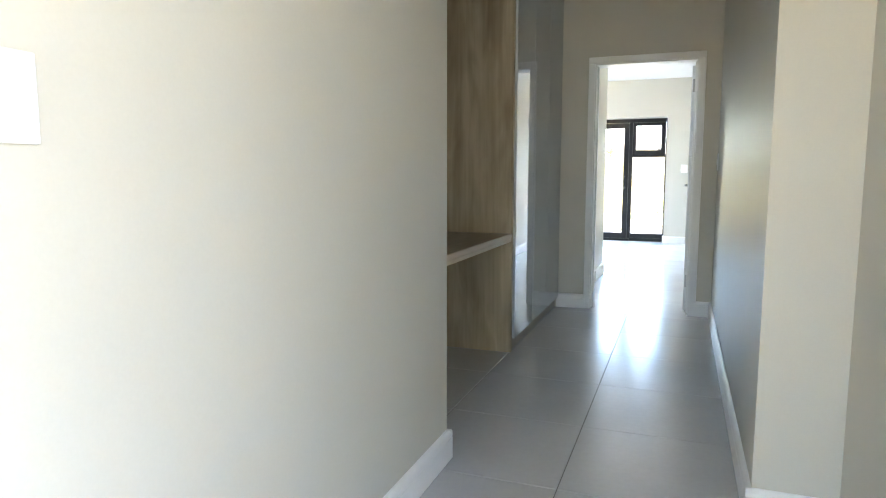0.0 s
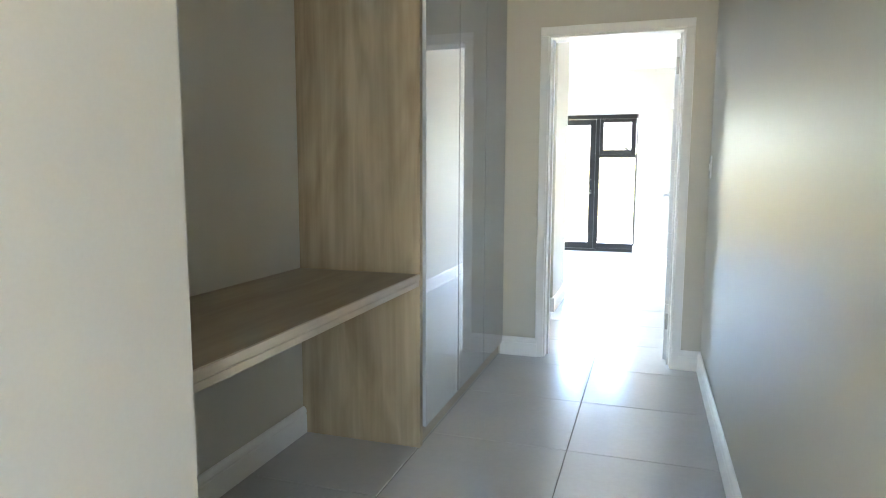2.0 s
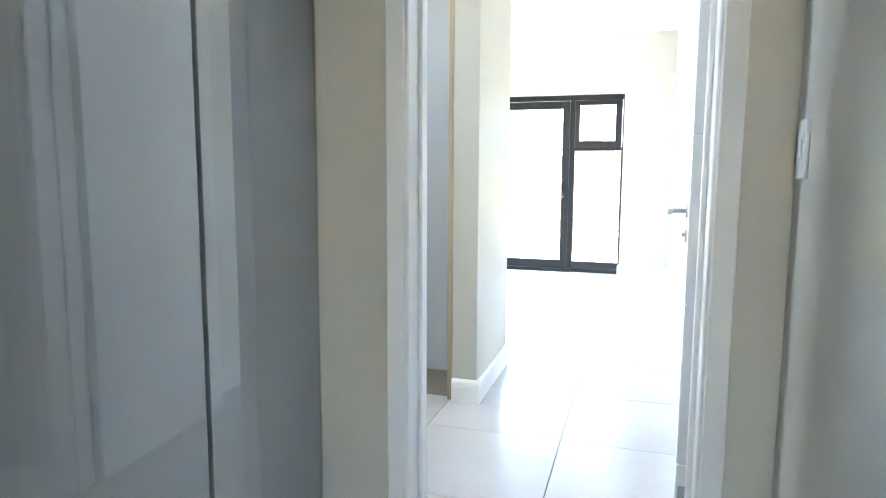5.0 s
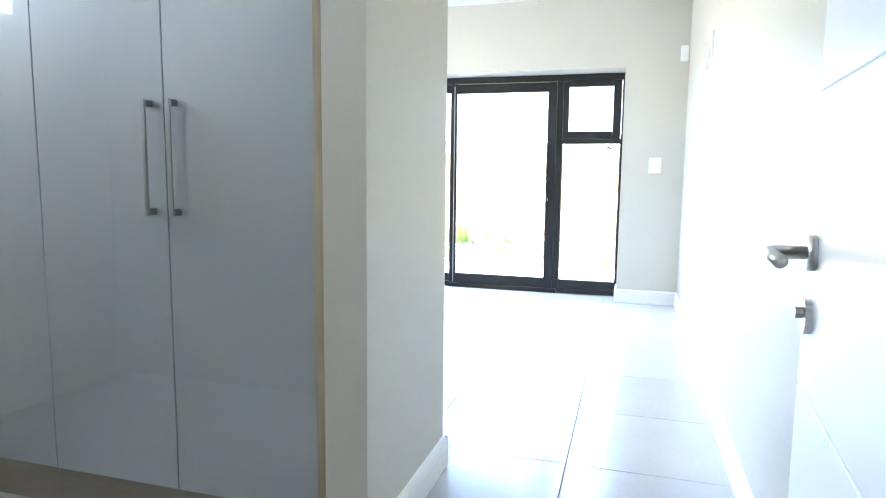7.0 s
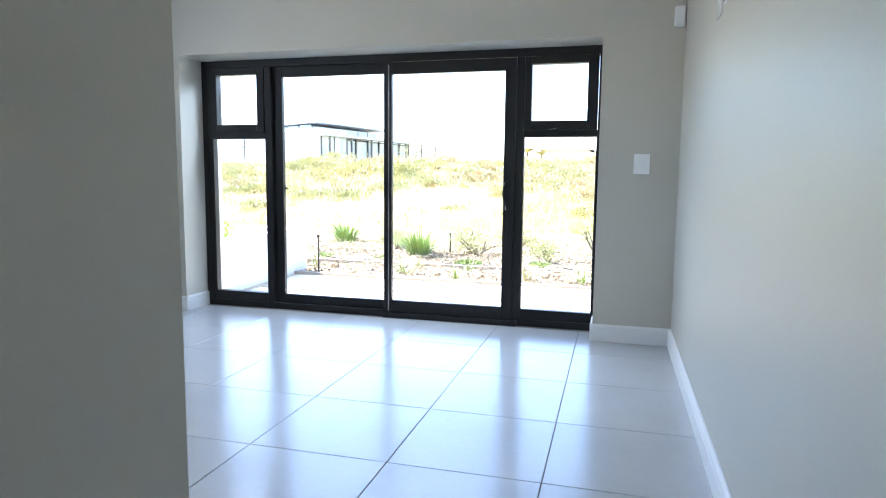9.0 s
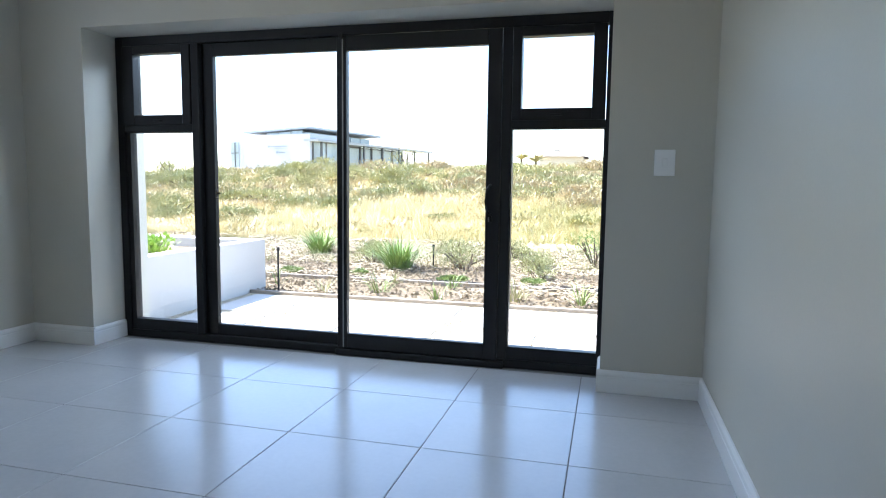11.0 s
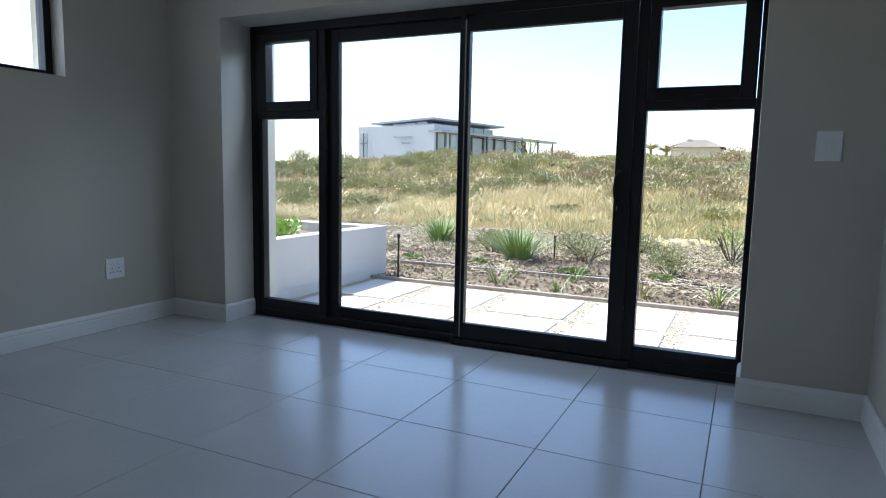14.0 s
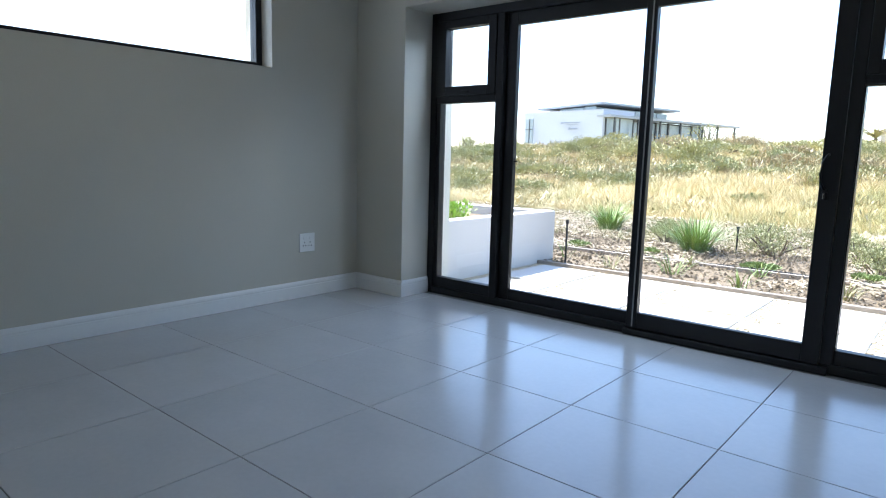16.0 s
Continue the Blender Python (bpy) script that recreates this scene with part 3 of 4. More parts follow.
# planter box joined to the house
pl = thing("planter_box", (-4.6, 11.3, GZ - 0.05), "pale plastered planter box against the house wall", "planter")
PZ = 0.475
bm = bmesh.new()
box(bm, -3.70, -3.552, 10.205, 12.38, GZ - 0.05, PZ, 0.006)
box(bm, -6.3, -3.70, 12.23, 12.38, GZ - 0.05, PZ, 0.006)
box(bm, -6.45, -6.3, 10.205, 12.38, GZ - 0.05, PZ, 0.006)
part("wall", bm, render_mat, pl)
part("soil", one_box(-6.3, -3.70, 10.205, 12.23, GZ, PZ - 0.1), soil_mat, pl)
# outer pilaster beside the glazing
structure("wall_pilaster", box(bmesh.new(), -3.9, -3.262, FAR1 + 0.002, FAR1 + 0.03, -0.3, H), render_mat, "pale plastered outer wall face beside the glazing")


# ---- plants ----
def leafy(name, a, b, scale=3.0, rough=0.55, spread=0.14):
    m = surface(name, a, b, rough, coarse=scale, fine=scale * 9, bump=0.0, spread=spread)
    bs = m.node_tree.nodes["Principled BSDF"]
    bs.inputs["Subsurface Weight"].default_value = 0.0
    return m


strap_green = leafy("strap_leaf_green", (0.10, 0.165, 0.035), (0.29, 0.39, 0.10))
lime_green = leafy("lime_leaf_green", (0.24, 0.38, 0.04), (0.40, 0.56, 0.09))
moss = leafy("yellow_green_cover", (0.14, 0.19, 0.05), (0.27, 0.33, 0.10))
grey_green = leafy("grey_green_leaf", (0.20, 0.205, 0.08), (0.40, 0.385, 0.17))
bush_green = leafy("dune_bush_leaf", (0.24, 0.23, 0.085), (0.46, 0.42, 0.17))
rust_brown = leafy("rusty_bush_leaf", (0.30, 0.235, 0.12), (0.50, 0.40, 0.22))
straw = leafy("dry_straw", (0.48, 0.37, 0.16), (0.80, 0.65, 0.35), 0.5)
straw_green = leafy("greenish_straw", (0.30, 0.275, 0.10), (0.56, 0.50, 0.22), 0.5)
litter_mat = leafy("old_litter", (0.22, 0.17, 0.10), (0.50, 0.41, 0.26), 3.0)
stem_mat = surface("woody_stem", (0.08, 0.06, 0.04), (0.16, 0.12, 0.08), 0.9)


def blade(bm, base, heading, length, lean, width, droop, seg=4):
    """A tapering strap leaf that leans out and droops."""
    d = Vector((math.cos(heading), math.sin(heading), 0))
    side = Vector((-d.y, d.x, 0)) * width
    prev = None
    for k in range(seg + 1):
        s = k / seg
        p = Vector(base) + d * (lean * length * s + droop * length * 0.5 * s * s) + Vector((0, 0, length * (s * (1 - lean * 0.3) - droop * 0.55 * s * s)))
        w = side * (1 - s) ** 0.7 * 0.5
        cur = (bm.verts.new(p - w), bm.verts.new(p + w)) if k < seg else (bm.verts.new(p),)
        if prev:
            bm.faces.new((prev[0], prev[1], cur[1], cur[0]) if len(cur) == 2 else (prev[0], prev[1], cur[0]))
        prev = cur


def strappy(name, x, y, z, size, count, material, label, seed, width=0.02, group=""):
    r = random.Random(seed)
    t = thing(name, (x, y, z), label, "plant", group)
    bm = bmesh.new()
    for _ in range(count):
        a = r.uniform(0, 6.283)
        off = r.uniform(0, size * 0.28)
        blade(bm, (x + math.cos(a) * off, y + math.sin(a) * off, z - 0.01), a + r.uniform(-0.5, 0.5), size * r.uniform(0.65, 1.1), r.uniform(0.05, 0.75), width * r.uniform(0.7, 1.2), r.uniform(0.1, 0.75))
    part("leaves", bm, material, t)
    return t


def shrub(name, x, y, z, w, h, count, leaf, material, label, seed, category="bush", group=""):
    """Branching stems with many small leaves in uneven clumps."""
    r = random.Random(seed)
    t = thing(name, (x, y, z), label, category, group)
    bm, st = bmesh.new(), bmesh.new()
    clumps = []
    for k in range(14):
        a, rad = r.uniform(0, 6.283), math.sqrt(r.random()) * 0.42
        c = Vector((x + math.cos(a) * rad * w, y + math.sin(a) * rad * w, z + h * r.uniform(0.3, 0.85) * (1 - rad * 0.7)))
        clumps.append((c, r.uniform(0.16, 0.3)))
        tube(st, [(x, y, z - 0.05), ((x + c.x) / 2 + r.uniform(-0.05, 0.05) * w, (y + c.y) / 2, z + (c.z - z) * 0.5), c], 0.012 * w, 5)
    for _ in range(count):
        c, s = r.choice(clumps)
        v = Vector((r.gauss(0, 1), r.gauss(0, 1), r.gauss(0, 0.8))).normalized() * (r.random() ** 0.4)
        p = c + Vector((v.x * s * w, v.y * s * w, v.z * s * h * 1.1))
        p.z = max(p.z, z + 0.01)
        up = (v + Vector((r.uniform(-.6, .6), r.uniform(-.6, .6), 0.5 + r.uniform(0, .6)))).normalized() * leaf * r.uniform(0.7, 1.4)
        sd = up.orthogonal().normalized() * leaf * 0.3
        sd.rotate(Matrix.Rotation(r.uniform(0, 3.14), 3, up))
        vs = [bm.verts.new(q) for q in (p, p + up * 0.5 + sd, p + up, p + up * 0.5 - sd)]
        bm.faces.new(vs)
    part("leaves", bm, material, t)
    part("stems", st, stem_mat, t)
    return t


# bed plants, row by row
G1 = "strap-leaved plants in the garden bed"
for k, (x, y, s, n) in enumerate([(-2.87, 12.36, 0.26, 16), (-2.28, 12.48, 0.34, 22), (-1.62, 12.32, 0.26, 16), (-0.84, 12.5, 0.36, 20), (-0.2, 12.43, 0.36, 24), (-1.63, 13.05, 0.3, 16), (-2.32, 13.1, 0.24, 12), (-3.55, 12.7, 0.3, 10), (0.5, 12.5, 0.34, 20), (-4.6, 12.7, 0.3, 14)]):
    strappy("strap_leaf_plant", x, y, GZ - 0.01, s, n, strap_green if k % 3 else grey_green, "young green strap-leaved plant in dark soil", 20 + k, 0.014, G1)
strappy("strap_leaf_plant", -4.45, 15.6, GZ, 0.6, 230, strap_green, "dense dark green strap-leaved clump in the garden bed", 41, 0.018)
strappy("strap_leaf_plant", -2.68, 14.3, GZ, 0.6, 270, strap_green, "wide bright green strap-leaved clump in the garden bed", 42, 0.02)
G2 = "low plants in the garden bed"
for k, (x, y, w, h, m) in enumerate([(-3.2, 14.7, 0.5, 0.4, grey_green), (-1.85, 14.6, 0.9, 0.42, grey_green), (-2.25, 15.6, 0.7, 0.45, grey_green), (-1.0, 14.9, 0.6, 0.4, grey_green), (-0.75, 13.9, 0.5, 0.4, grey_green), (-0.15, 15.6, 0.8, 0.75, strap_green),
                                    (-3.9, 13.6, 0.3, 0.07, moss), (-1.75, 13.5, 0.3, 0.07, moss), (-0.8, 13.6, 0.25, 0.08, moss), (-3.0, 13.7, 0.25, 0.07, moss), (-5.6, 14.8, 0.7, 0.4, grey_green), (0.6, 14.5, 0.8, 0.5, grey_green), (-3.55, 15.5, 0.5, 0.35, grey_green), (-1.4, 16.2, 0.8, 0.4, grey_green)]):
    shrub("low_plant", x, y, GZ - 0.01, w, h * 0.85, 1300, 0.026, m, "low bushy garden plant growing in mulched soil", 60 + k, "plant", G2)
for k, (x, y, w) in enumerate([(-4.12, 11.25, 0.42), (-4.5, 11.5, 0.45)]):
    shrub("planter_herb", x, y, PZ - 0.11, w, 0.23, 700, 0.042, lime_green, "bright lime green herb growing in the planter box", 90 + k, "plant", "herbs in the planter")
for x, y, h in ((-3.3, 12.2, 0.42), (-2.3, 14.66, 0.27)):
    st = thing("irrigation_stake", (x, y, GZ - 0.02), "thin black irrigation stake standing in the bed", "stake", "stakes in the garden bed")
    part("rod", tube(bmesh.new(), [(x, y, GZ - 0.05), (x, y, GZ + h)], 0.011, 8), rubber_mat, st)
    part("nozzle", tube(bmesh.new(), [(x, y, GZ + h), (x, y, GZ + h + 0.04)], 0.017, 8), rubber_mat, st)
bm = bmesh.new()
pts = [(-3.5 + 0.25 * k, 13.35 + 0.05 * math.sin(k * 1.1), GZ + 0.012) for k in range(30)]
tagged(part("irrigation_hose", tube(bm, pts, 0.009, 6), rubber_mat, smooth=True), "thin black irrigation hose lying on the soil", "hose")

# dark clods and bark chips on the soil
r = random.Random(29)
verts, faces = [], []
for k in range(9000):
    x, y = -8 + r.random() * 10, 12.12 + 3.2 * r.random()
    a, s, z = r.uniform(0, 6.28), r.uniform(0.008, 0.032), GZ + r.uniform(-0.012, 0.022)
    i = len(verts)
    verts += [(x + s * math.cos(a + q), y + s * r.uniform(0.5, 1) * math.sin(a + q), z) for q in (0, 2.1, 4.2)] + [(x, y, z + s * r.uniform(0.5, 1.1))]
    faces += [(i, i + 1, i + 3), (i + 1, i + 2, i + 3), (i + 2, i, i + 3)]
me = bpy.data.meshes.new("soil_clods")
me.from_pydata(verts, [], faces)
me.materials.append(soil_mat)
tagged(new("soil_clods", me), "dark crumbling clods and bark chips on the garden bed", "soil", kind="stuff")

# dry litter scattered over the soil
r = random.Random(17)
verts, faces = [], []
for k in range(34000):
    y = 12.12 + 5.7 * r.random() ** 0.8
    x = -9 + r.random() * 11
    if noise.noise(Vector((x * 0.9, y * 0.9, 2))) < 0.16 - 0.1 * (y - 12):
        continue
    a, l, w, z = r.uniform(0, 3.14), r.uniform(0.015, 0.08), r.uniform(0.004, 0.014), GZ + r.uniform(0.0, 0.035) + 0.06 * max(0, (y - 15.6) / 2.3)
    c, s = math.cos(a) * l, math.sin(a) * l
    i = len(verts)
    verts += [(x - c, y - s, z), (x + s * w / l, y - c * w / l, z + 0.006), (x + c, y + s, z + r.uniform(-0.01, 0.02)), (x - s * w / l, y + c * w / l, z + 0.004)]
    faces.append((i, i + 1, i + 2, i + 3))
me = bpy.data.meshes.new("dry_litter")
me.from_pydata(verts, [], faces)
me.materials.append(litter_mat)
tagged(new("dry_litter", me), "pale dry straw litter lying on the soil", "litter", kind="stuff")

# dune grass, uncountable
def grass(name, count, material, label, seed, y0, y1, hmin, hmax):
    r = random.Random(seed)
    verts, faces = [], []
    for _ in range(count):
        y = y0 + (y1 - y0) * r.random() ** 1.25
        d = y - 6.5
        x = -0.95 * d - 2 + r.random() * (1.15 * d + 4)
        if noise.noise(Vector((x * 0.22, y * 0.22, seed))) < -0.7:
            continue
        z = ground_height(x, y) - 0.03
        swell = noise.noise(Vector((x * 0.45, y * 0.45, seed * 1.7))) + 0.6 * noise.noise(Vector((x * 1.3, y * 1.3, seed)))
        h = r.uniform(hmin, hmax) * max(0.3, 0.85 + 0.75 * swell)
        for _b in range(11):
            a = r.uniform(0, 6.283)
            l = h * r.uniform(0.6, 1.15)
            lean = r.uniform(0.1, 0.9) * l
            bx, by = x + r.uniform(-0.14, 0.14), y + r.uniform(-0.14, 0.14)
            w = 0.0022 + 0.00012 * d
            i = len(verts)
            ca, sa = math.cos(a), math.sin(a)
            verts += [(bx - w, by, z), (bx + w, by, z), (bx + ca * lean * 0.4 + w * 0.7, by + sa * lean * 0.4, z + l * 0.62), (bx + ca * lean * 0.4 - w * 0.7, by + sa * lean * 0.4, z + l * 0.62), (bx + ca * lean, by + sa * lean, z + l * 0.95)]
            faces += [(i, i + 1, i + 2, i + 3), (i + 3, i + 2, i + 4)]
    me = bpy.data.meshes.new(name)
    me.from_pydata(verts, [], faces)
    me.materials.append(material)
    return tagged(new(name, me), label, "grass", kind="stuff")


grass("dune_grass", 26000, straw, "dry straw-coloured dune grass on the slope", 5, 17.7, 46, 0.14, 0.38)
grass("green_dune_grass", 14000, straw_green, "greenish dune grass between dry tufts", 9, 17.7, 46, 0.12, 0.34)
grass("bed_grass", 1500, grey_green, "small grey-green tufts between the garden plants", 23, 14.6, 17.9, 0.08, 0.28)
grass("crest_grass", 9000, straw_green, "mixed dry and green grass along the dune crest", 15, 42, 60, 0.2, 0.5)
rng = random.Random(11)
G3 = "bushes on the dune"
spots = [(-11.5, 33, 2.6, 1.3, 0), (-14.5, 35, 2.2, 1.2, 0), (-9.0, 31, 2.2, 1.3, 0), (-15.5, 39, 2.4, 1.3, 0), (-20.5, 36, 2.4, 0.9, 0), (-12.3, 40, 3.0, 1.3, 1), (-9.5, 41, 2.6, 1.1, 1), (-25, 38, 2.8, 0.8, 0), (-30, 40, 2.4, 0.8, 1), (-17.5, 30, 2.8, 0.8, 2), (-19, 33, 2.6, 0.9, 2), (-22, 34, 2.6, 0.9, 2),
         (-6.5, 38, 2.4, 0.7, 0), (-4.5, 40, 2.8, 0.7, 0), (-2.2, 38, 2.6, 0.7, 0), (-0.5, 38, 2.4, 1.2, 1), (-3.6, 36, 2.2, 0.9, 0), (-1.2, 33, 2.0, 0.9, 1), (-6.0, 34, 1.8, 0.8, 1), (-2.8, 29, 1.8, 0.7, 1), (-7.5, 27, 1.6, 0.6, 2), (-1.0, 27, 1.6, 0.7, 1), (-26, 34, 2.4, 0.9, 2), (-12.8, 26, 1.8, 0.6, 2), (-5, 30.5, 1.5, 0.7, 1), (-17, 40, 2.5, 0.8, 0), (-22.5, 42, 2.5, 0.6, 1), (-34, 42, 2.6, 1.2, 0)]
kinds = ((bush_green, "grey-green rounded bush on the sandy dune"), (rust_brown, "rusty brown dune bush among dry grass"), (grey_green, "low pale green bush among dry grass"))
for k, (x, y, w, h, m) in enumerate(spots):
    shrub("dune_bush", x, y, ground_height(x, y) - 0.1, w, h * 0.85, 2600, 0.085, kinds[m][0], kinds[m][1], 200 + k, group=G3)
for k in range(34):
    y = rng.uniform(24, 43)
    x = -0.88 * (y - 6.5) + rng.random() * 0.95 * (y - 6.5)
    m = rng.choice((0, 2, 2, 2, 1))
    shrub("dune_bush", x, y, ground_height(x, y) - 0.12, rng.uniform(1.3, 2.8), rng.uniform(0.35, 0.75), 1500, 0.08, kinds[m][0], kinds[m][1], 400 + k, group=G3)
# finer bushes scattered over the middle of the slope
for k in range(46):
    y = 19.5 + 21 * rng.random() ** 0.8
    x = -0.86 * (y - 6.5) + rng.random() * 0.95 * (y - 6.5)
    m = rng.choice((0, 0, 2, 2, 1))
    w = rng.uniform(0.6, 1.3) * (0.6 + y / 45)
    shrub("dune_bush", x, y, ground_height(x, y) - 0.08, w, w * rng.uniform(0.35, 0.6), 1500, 0.05 + 0.0006 * y, kinds[m][0], kinds[m][1], 500 + k, group=G3)
# low scrub that covers the slope between the bushes, uncountable
def scrub(name, material, count, seed, y0, y1, wide, high, twigs, label):
    r = random.Random(seed)
    verts, faces = [], []
    for _ in range(count):
        y = y0 + (y1 - y0) * r.random() ** 0.9
        d = y - 6.5
        x = -0.98 * d - 2 + r.random() * (1.2 * d + 4)
        if noise.noise(Vector((x * 0.16, y * 0.2, seed * 3.1))) < r.uniform(-0.45, 0.25):
            continue
        w, h = r.uniform(*wide), r.uniform(*high)
        z = ground_height(x, y) - 0.06
        for _t in range(int(twigs * 1.5)):
            a, e = r.uniform(0, 6.283), r.random() ** 0.6
            rad = w * 0.5 * e
            top = h * (1 - 0.75 * e * e) * r.uniform(0.55, 1.15)
            px, py, pz = x + math.cos(a) * rad, y + math.sin(a) * rad, z + top * r.uniform(0.25, 0.85)
            l = r.uniform(0.07, 0.2) * (0.7 + y / 60)
            tx, ty, tz = math.cos(a) * r.uniform(0, 0.9) + r.uniform(-0.4, 0.4), math.sin(a) * r.uniform(0, 0.9) + r.uniform(-0.4, 0.4), r.uniform(0.3, 1.0)
            wd = l * r.uniform(0.06, 0.13)
            b = r.uniform(0, 3.14)
            sx, sy = math.cos(b) * wd, math.sin(b) * wd
            i = len(verts)
            verts += [(px, py, pz), (px + tx * l * 0.5 + sx, py + ty * l * 0.5 + sy, pz + tz * l * 0.5), (px + tx * l, py + ty * l, pz + tz * l), (px + tx * l * 0.5 - sx, py + ty * l * 0.5 - sy, pz + tz * l * 0.5)]
            faces.append((i, i + 1, i + 2, i + 3))
    me = bpy.data.meshes.new(name)
    me.from_pydata(verts, [], faces)
    me.materials.append(material)
    return tagged(new(name, me), label, "scrub", kind="stuff")


olive = leafy("olive_scrub_leaf", (0.15, 0.14, 0.055), (0.40, 0.36, 0.165), 2.0)
umber = leafy("umber_scrub_twig", (0.20, 0.15, 0.075), (0.46, 0.36, 0.19), 2.0)
pale = leafy("pale_scrub_straw", (0.36, 0.29, 0.135), (0.70, 0.58, 0.32), 1.5)
scrub("olive_scrub", olive, 900, 71, 24, 47, (0.5, 1.6), (0.25, 0.75), 120, "olive green scrub covering the upper dune")
scrub("brown_scrub", umber, 500, 72, 25, 47, (0.4, 1.3), (0.25, 0.65), 110, "dry brown scrub between the dune bushes")
scrub("pale_scrub", pale, 900, 73, 18.2, 45, (0.4, 1.1), (0.2, 0.5), 90, "pale dry tussocks on the dune slope")
scrub("low_green_scrub", olive, 260, 74, 18.2, 27, (0.3, 0.8), (0.15, 0.35), 80, "low olive plants at the foot of the dune")
# pale boulders of sand rubble at the foot of the dune
for k, (x, y, w) in enumerate([(-0.95, 17.2, 0.75), (-0.45, 17.4, 0.55), (0.2, 17.3, 0.6), (-1.6, 17.5, 0.5)]):
    bm = bmesh.new()
    bmesh.ops.create_icosphere(bm, subdivisions=4, radius=w * 0.6, matrix=Matrix.Translation((x, y, GZ)))
    for v in bm.verts:
        v.co.z = GZ + (v.co.z - GZ) * 0.3
        v.co.z += (0.09 * noise.noise(v.co * 5) + 0.045 * noise.noise(v.co * 16)) * (1 if v.co.z > GZ else 0)
    tagged(part("sand_mound", bm, dune_mat, smooth=False), "pale rubble sand mound beside the garden bed", "mound", "sand mounds")

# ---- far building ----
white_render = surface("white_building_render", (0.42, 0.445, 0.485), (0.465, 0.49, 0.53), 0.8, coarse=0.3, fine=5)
# the reflected sky is put into the panes' pale blue-grey base colour
sky_tint_glass = surface("far_window_sky_tint", (0.22, 0.27, 0.30), (0.36, 0.42, 0.45), 0.15, coarse=0.3, fine=2, bump=0)
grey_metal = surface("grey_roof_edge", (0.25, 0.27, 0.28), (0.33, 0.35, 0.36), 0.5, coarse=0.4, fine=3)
dark_metal = surface("dark_window_bar", (0.04, 0.045, 0.05), (0.06, 0.065, 0.07), 0.4)
ORIGIN = Vector((-34.9, 76.5, 0))
hb = thing("white_building", (-34.9, 76.5, 3.2), "modern white building with flat roofs beyond the dune", "building")
place = Matrix.Translation(ORIGIN) @ Matrix.Rotation(radians(-12), 4, "Z")


def far(name, material, *boxes, parent=None, label=""):
    bm = bmesh.new()
    for b in boxes:
        box(bm, *b)
    bmesh.ops.transform(bm, matrix=place, verts=bm.verts)
    return part(name, bm, material, parent or hb, label)


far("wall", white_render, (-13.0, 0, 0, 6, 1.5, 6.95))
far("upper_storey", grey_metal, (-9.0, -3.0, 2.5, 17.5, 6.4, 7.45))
bm = one_box(-12.2, -1.6, 1.6, 18.5, 7.75, 8.0)
for v in bm.verts:
    v.co.z += 0.02 - 0.04 * (-1.6 - v.co.x)
bmesh.ops.transform(bm, matrix=place, verts=bm.verts)
part("roof", bm, grey_metal, hb, "thin overhanging grey roof with a slight pitch")
for k in range(3):
    far("front_window", sky_tint_glass, (-8.7 + 1.95 * k, -7.0 + 1.95 * k, 2.4, 2.52, 6.97, 7.4 + 0.08 * k))
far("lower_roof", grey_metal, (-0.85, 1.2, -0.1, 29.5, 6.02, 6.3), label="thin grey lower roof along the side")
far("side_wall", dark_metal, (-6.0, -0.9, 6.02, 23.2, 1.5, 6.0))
for k in range(6):
    w = far("window", sky_tint_glass, (-0.9, -0.8, 6.3 + 2.8 * k, 8.8 + 2.8 * k, 2.4, 5.8))
    far("window_frame", dark_metal, (-0.85, -0.6, 8.8 + 2.8 * k, 9.05 + 2.8 * k, 2.2, 6.0), parent=w)
for k in range(7):
    far("post", dark_metal, (0.75, 0.95, 1.0 + 4.6 * k, 1.25 + 4.6 * k, 1.5, 6.02))
far("corner_window", sky_tint_glass, (-0.05, 0.05, 0.5, 5.8, 3.1, 6.0))
for y in (0.4, 3.0, 5.7):
    far("corner_window_bar", dark_metal, (-0.02, 0.12, y, y + 0.2, 3.1, 6.0))
for k in range(6):
    far("clerestory_window", sky_tint_glass, (-3.0, -2.9, 3.0 + 2.4 * k, 5.1 + 2.4 * k, 6.8, 7.42))
w = far("end_window", sky_tint_glass, (-12.6, -11.3, -0.06, 0.05, 3.0, 6.1))
far("end_window_bar", dark_metal, (-12.0, -11.9, -0.12, -0.05, 3.0, 6.1), (-12.6, -11.3, -0.12, -0.05, 4.7, 4.8), parent=w)
letter_mat = surface("grey_blue_lettering", (0.2, 0.23, 0.28), (0.25, 0.28, 0.33), 0.6)
# unreadable lettering on the gable, as plain bars
sg = far("wall_lettering", letter_mat, (-6.5, -6.25, -0.06, 0.0, 5.38, 5.62), (-6.0, -3.5, -0.06, 0.0, 5.46, 5.56), (-5.6, -3.7, -0.06, 0.0, 5.24, 5.27), (-5.2, -4.9, -0.06, 0.0, 4.62, 4.92), (-4.75, -3.8, -0.06, 0.0, 4.66, 4.82))
# far hipped house, palm, and bare shrubs on the crest
hs = thing("hipped_house", (-6.4, 96, 3.5), "far beige house with a hipped roof beyond the dune", "house")
beige = surface("beige_house_wall", (0.5, 0.45, 0.36), (0.56, 0.5, 0.41), 0.9)
tan_roof = surface("tan_roof_tile", (0.36, 0.31, 0.24), (0.44, 0.38, 0.3), 0.9)
part("wall", one_box(-9.3, -3.5, 93.6, 102.4, 1.6, 4.98), beige, hs)
bm = bmesh.new()
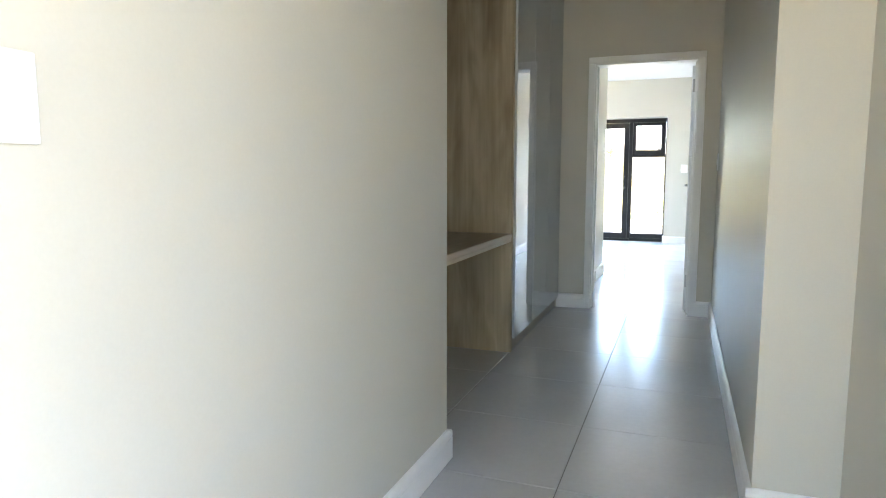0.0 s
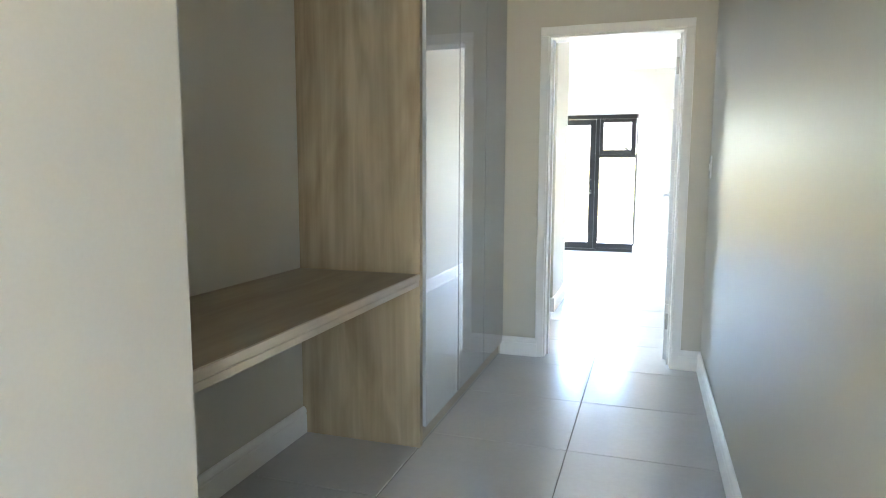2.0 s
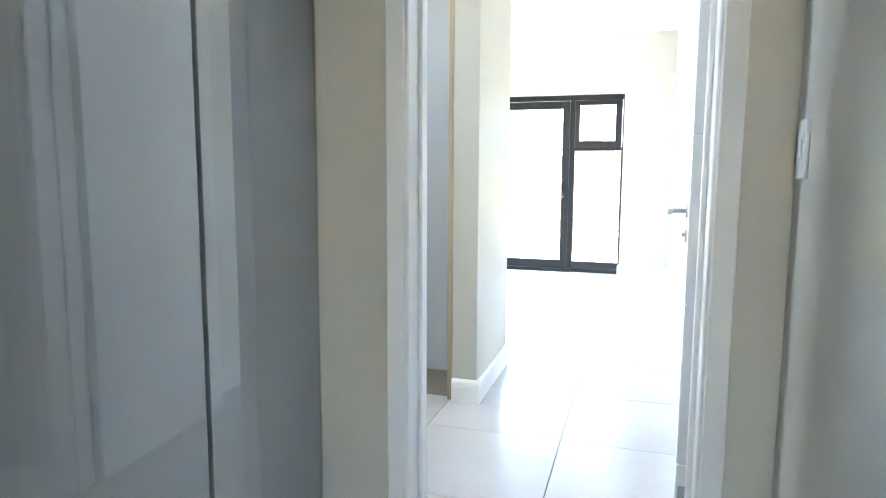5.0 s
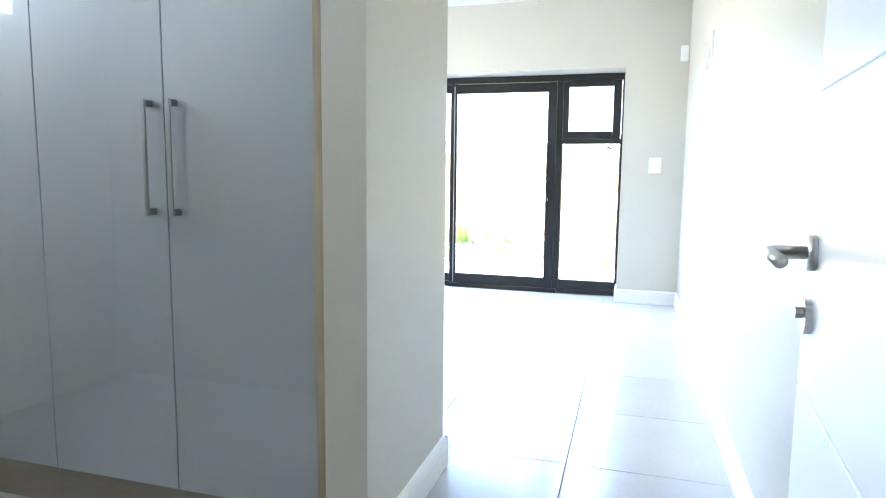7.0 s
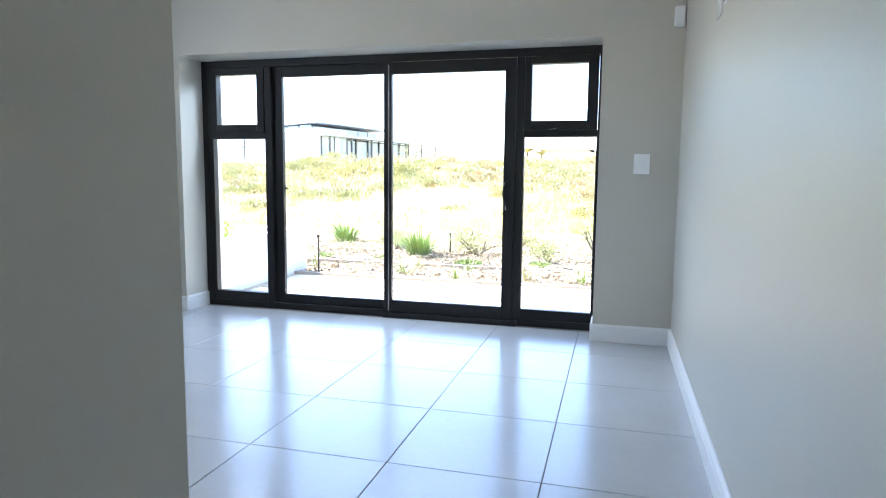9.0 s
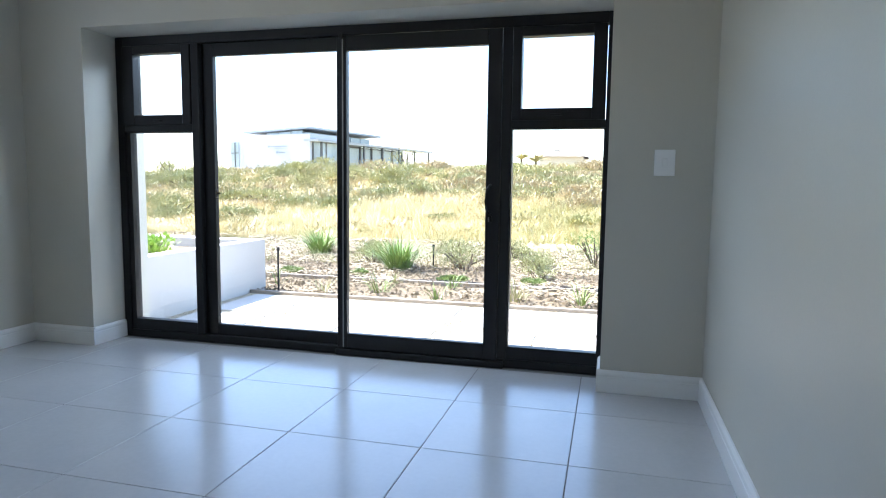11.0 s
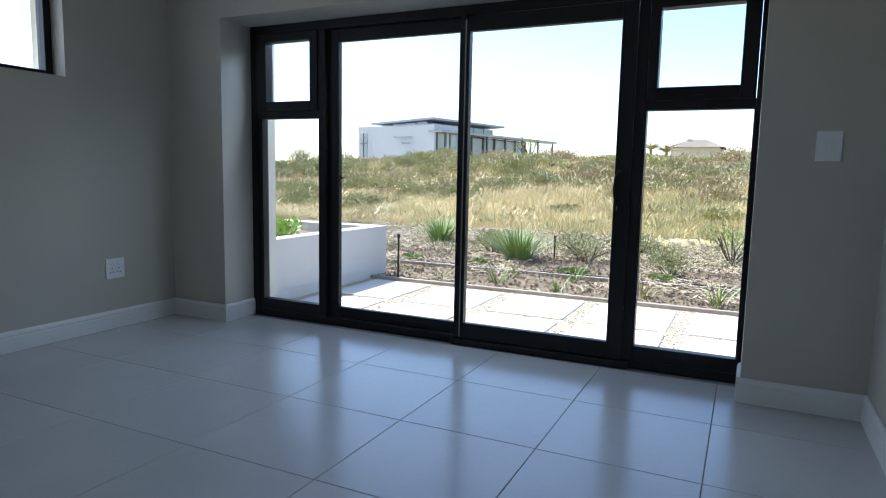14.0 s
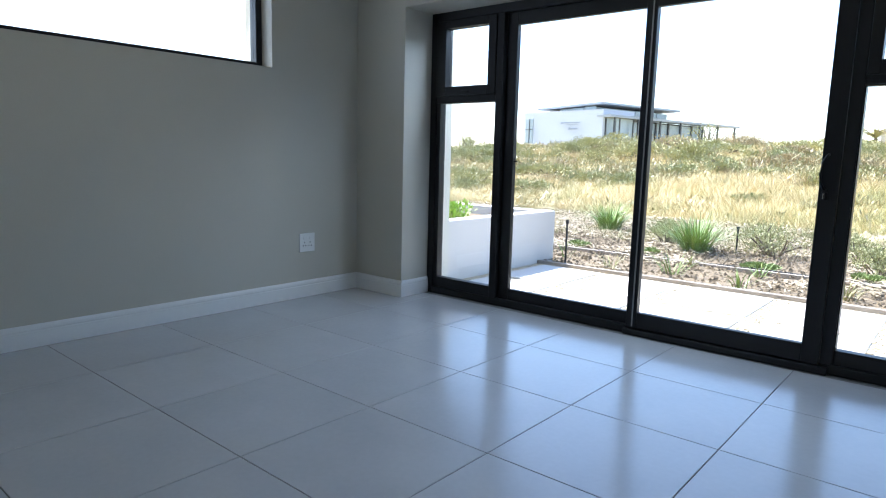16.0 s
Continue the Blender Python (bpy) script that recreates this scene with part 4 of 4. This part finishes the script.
v = [bm.verts.new(q) for q in ((-9.9, 93, 5.0), (-2.9, 93, 5.0), (-2.9, 103, 5.0), (-9.9, 103, 5.0), (-7.4, 98, 6.2), (-5.4, 98, 6.2))]
for f in ((0, 1, 5, 4), (1, 2, 5), (2, 3, 4, 5), (3, 0, 4), (3, 2, 1, 0)):
    bm.faces.new([v[i] for i in f])
bmesh.ops.solidify(bm, geom=bm.faces[:], thickness=0.08)
part("roof", bm, tan_roof, hs)
bm = one_box(-7.7, -7.0, 96.6, 97.3, 5.3, 6.2)
part("chimney", bm, beige, hs)
rng = random.Random(4)
for x, z in ((-8.9, 3.75), (-7.4, 3.45)):
    palm = thing("palm_tree", (x, 72, 3.0), "far palm tree crown beyond the dune", "tree", "palms beyond the dune")
    part("trunk", tube(bmesh.new(), [(x, 72, 1.5), (x + 0.05, 72, z - 0.5), (x, 72, z)], 0.13, 8), stem_mat, palm)
    bm = bmesh.new()
    for k in range(60):
        blade(bm, (x, 72, z), rng.uniform(0, 6.283), rng.uniform(1.2, 1.9), rng.uniform(0.4, 1.2), 0.2, rng.uniform(0.4, 1.1), 6)
    part("crown", bm, bush_green, palm)
for k, (x, y, w, h, n) in enumerate([(-12.2, 44, 2.2, 2.4, 500), (-31, 46, 2.6, 1.9, 900), (-35, 50, 2.6, 2.0, 900), (-26.5, 45, 2.0, 1.7, 500)]):
    shrub("crest_shrub", x, y, ground_height(x, y) - 0.1, w, h, n, 0.1, grey_green, "thin open shrub standing on the dune crest", 300 + k, group="shrubs on the crest")

# ---- pavers and floor tiles ----
def pieces(name, parent, sx, sy, sz, bevel, material, places):
    bm = one_box(-sx / 2, sx / 2, -sy / 2, sy / 2, -sz, 0, bevel)
    me = bpy.data.meshes.new(name)
    bm.to_mesh(me)
    bm.free()
    me.materials.append(material)
    for x, y, z in places:
        o = new(name, me)
        o.parent = parent
        o.location = Vector((x, y, z)) - origin_of(parent)


patio = thing("patio", (-1.5, 11.1, GZ), "patio of pale concrete pavers set in gravel", "patio", kind="structure")
rng = random.Random(2)
pieces("paver", patio, 0.63, 0.80, 0.05, 0.006, paver_mat, [(-0.42 + 0.385 - 0.77 * i, y, GZ + rng.uniform(-0.003, 0.004)) for i in range(-2, 5) for y in (10.68, 11.58)])
spots = []
for i in range(-7, 3):
    for j in range(-22, 2):
        x, y = -0.1 + 0.6 * i + 0.3, 9.3 + 0.6 * j + 0.3
        inside = (y > 6.0 and -4.0 < x < 0.8 and y < 10.0) or (4.0 < y < 6.3 and -2.8 < x < 0.8) or (0.9 < y <= 4.2 and -1.5 < x < 0.8) or (y <= 0.9 and y > -3.8 and -0.8 < x < 1.0)
        if inside:
            spots.append((x, y, 0.0))
pieces("tile", floor, 0.5965, 0.5965, 0.01, 0.0015, tile_mat, spots)
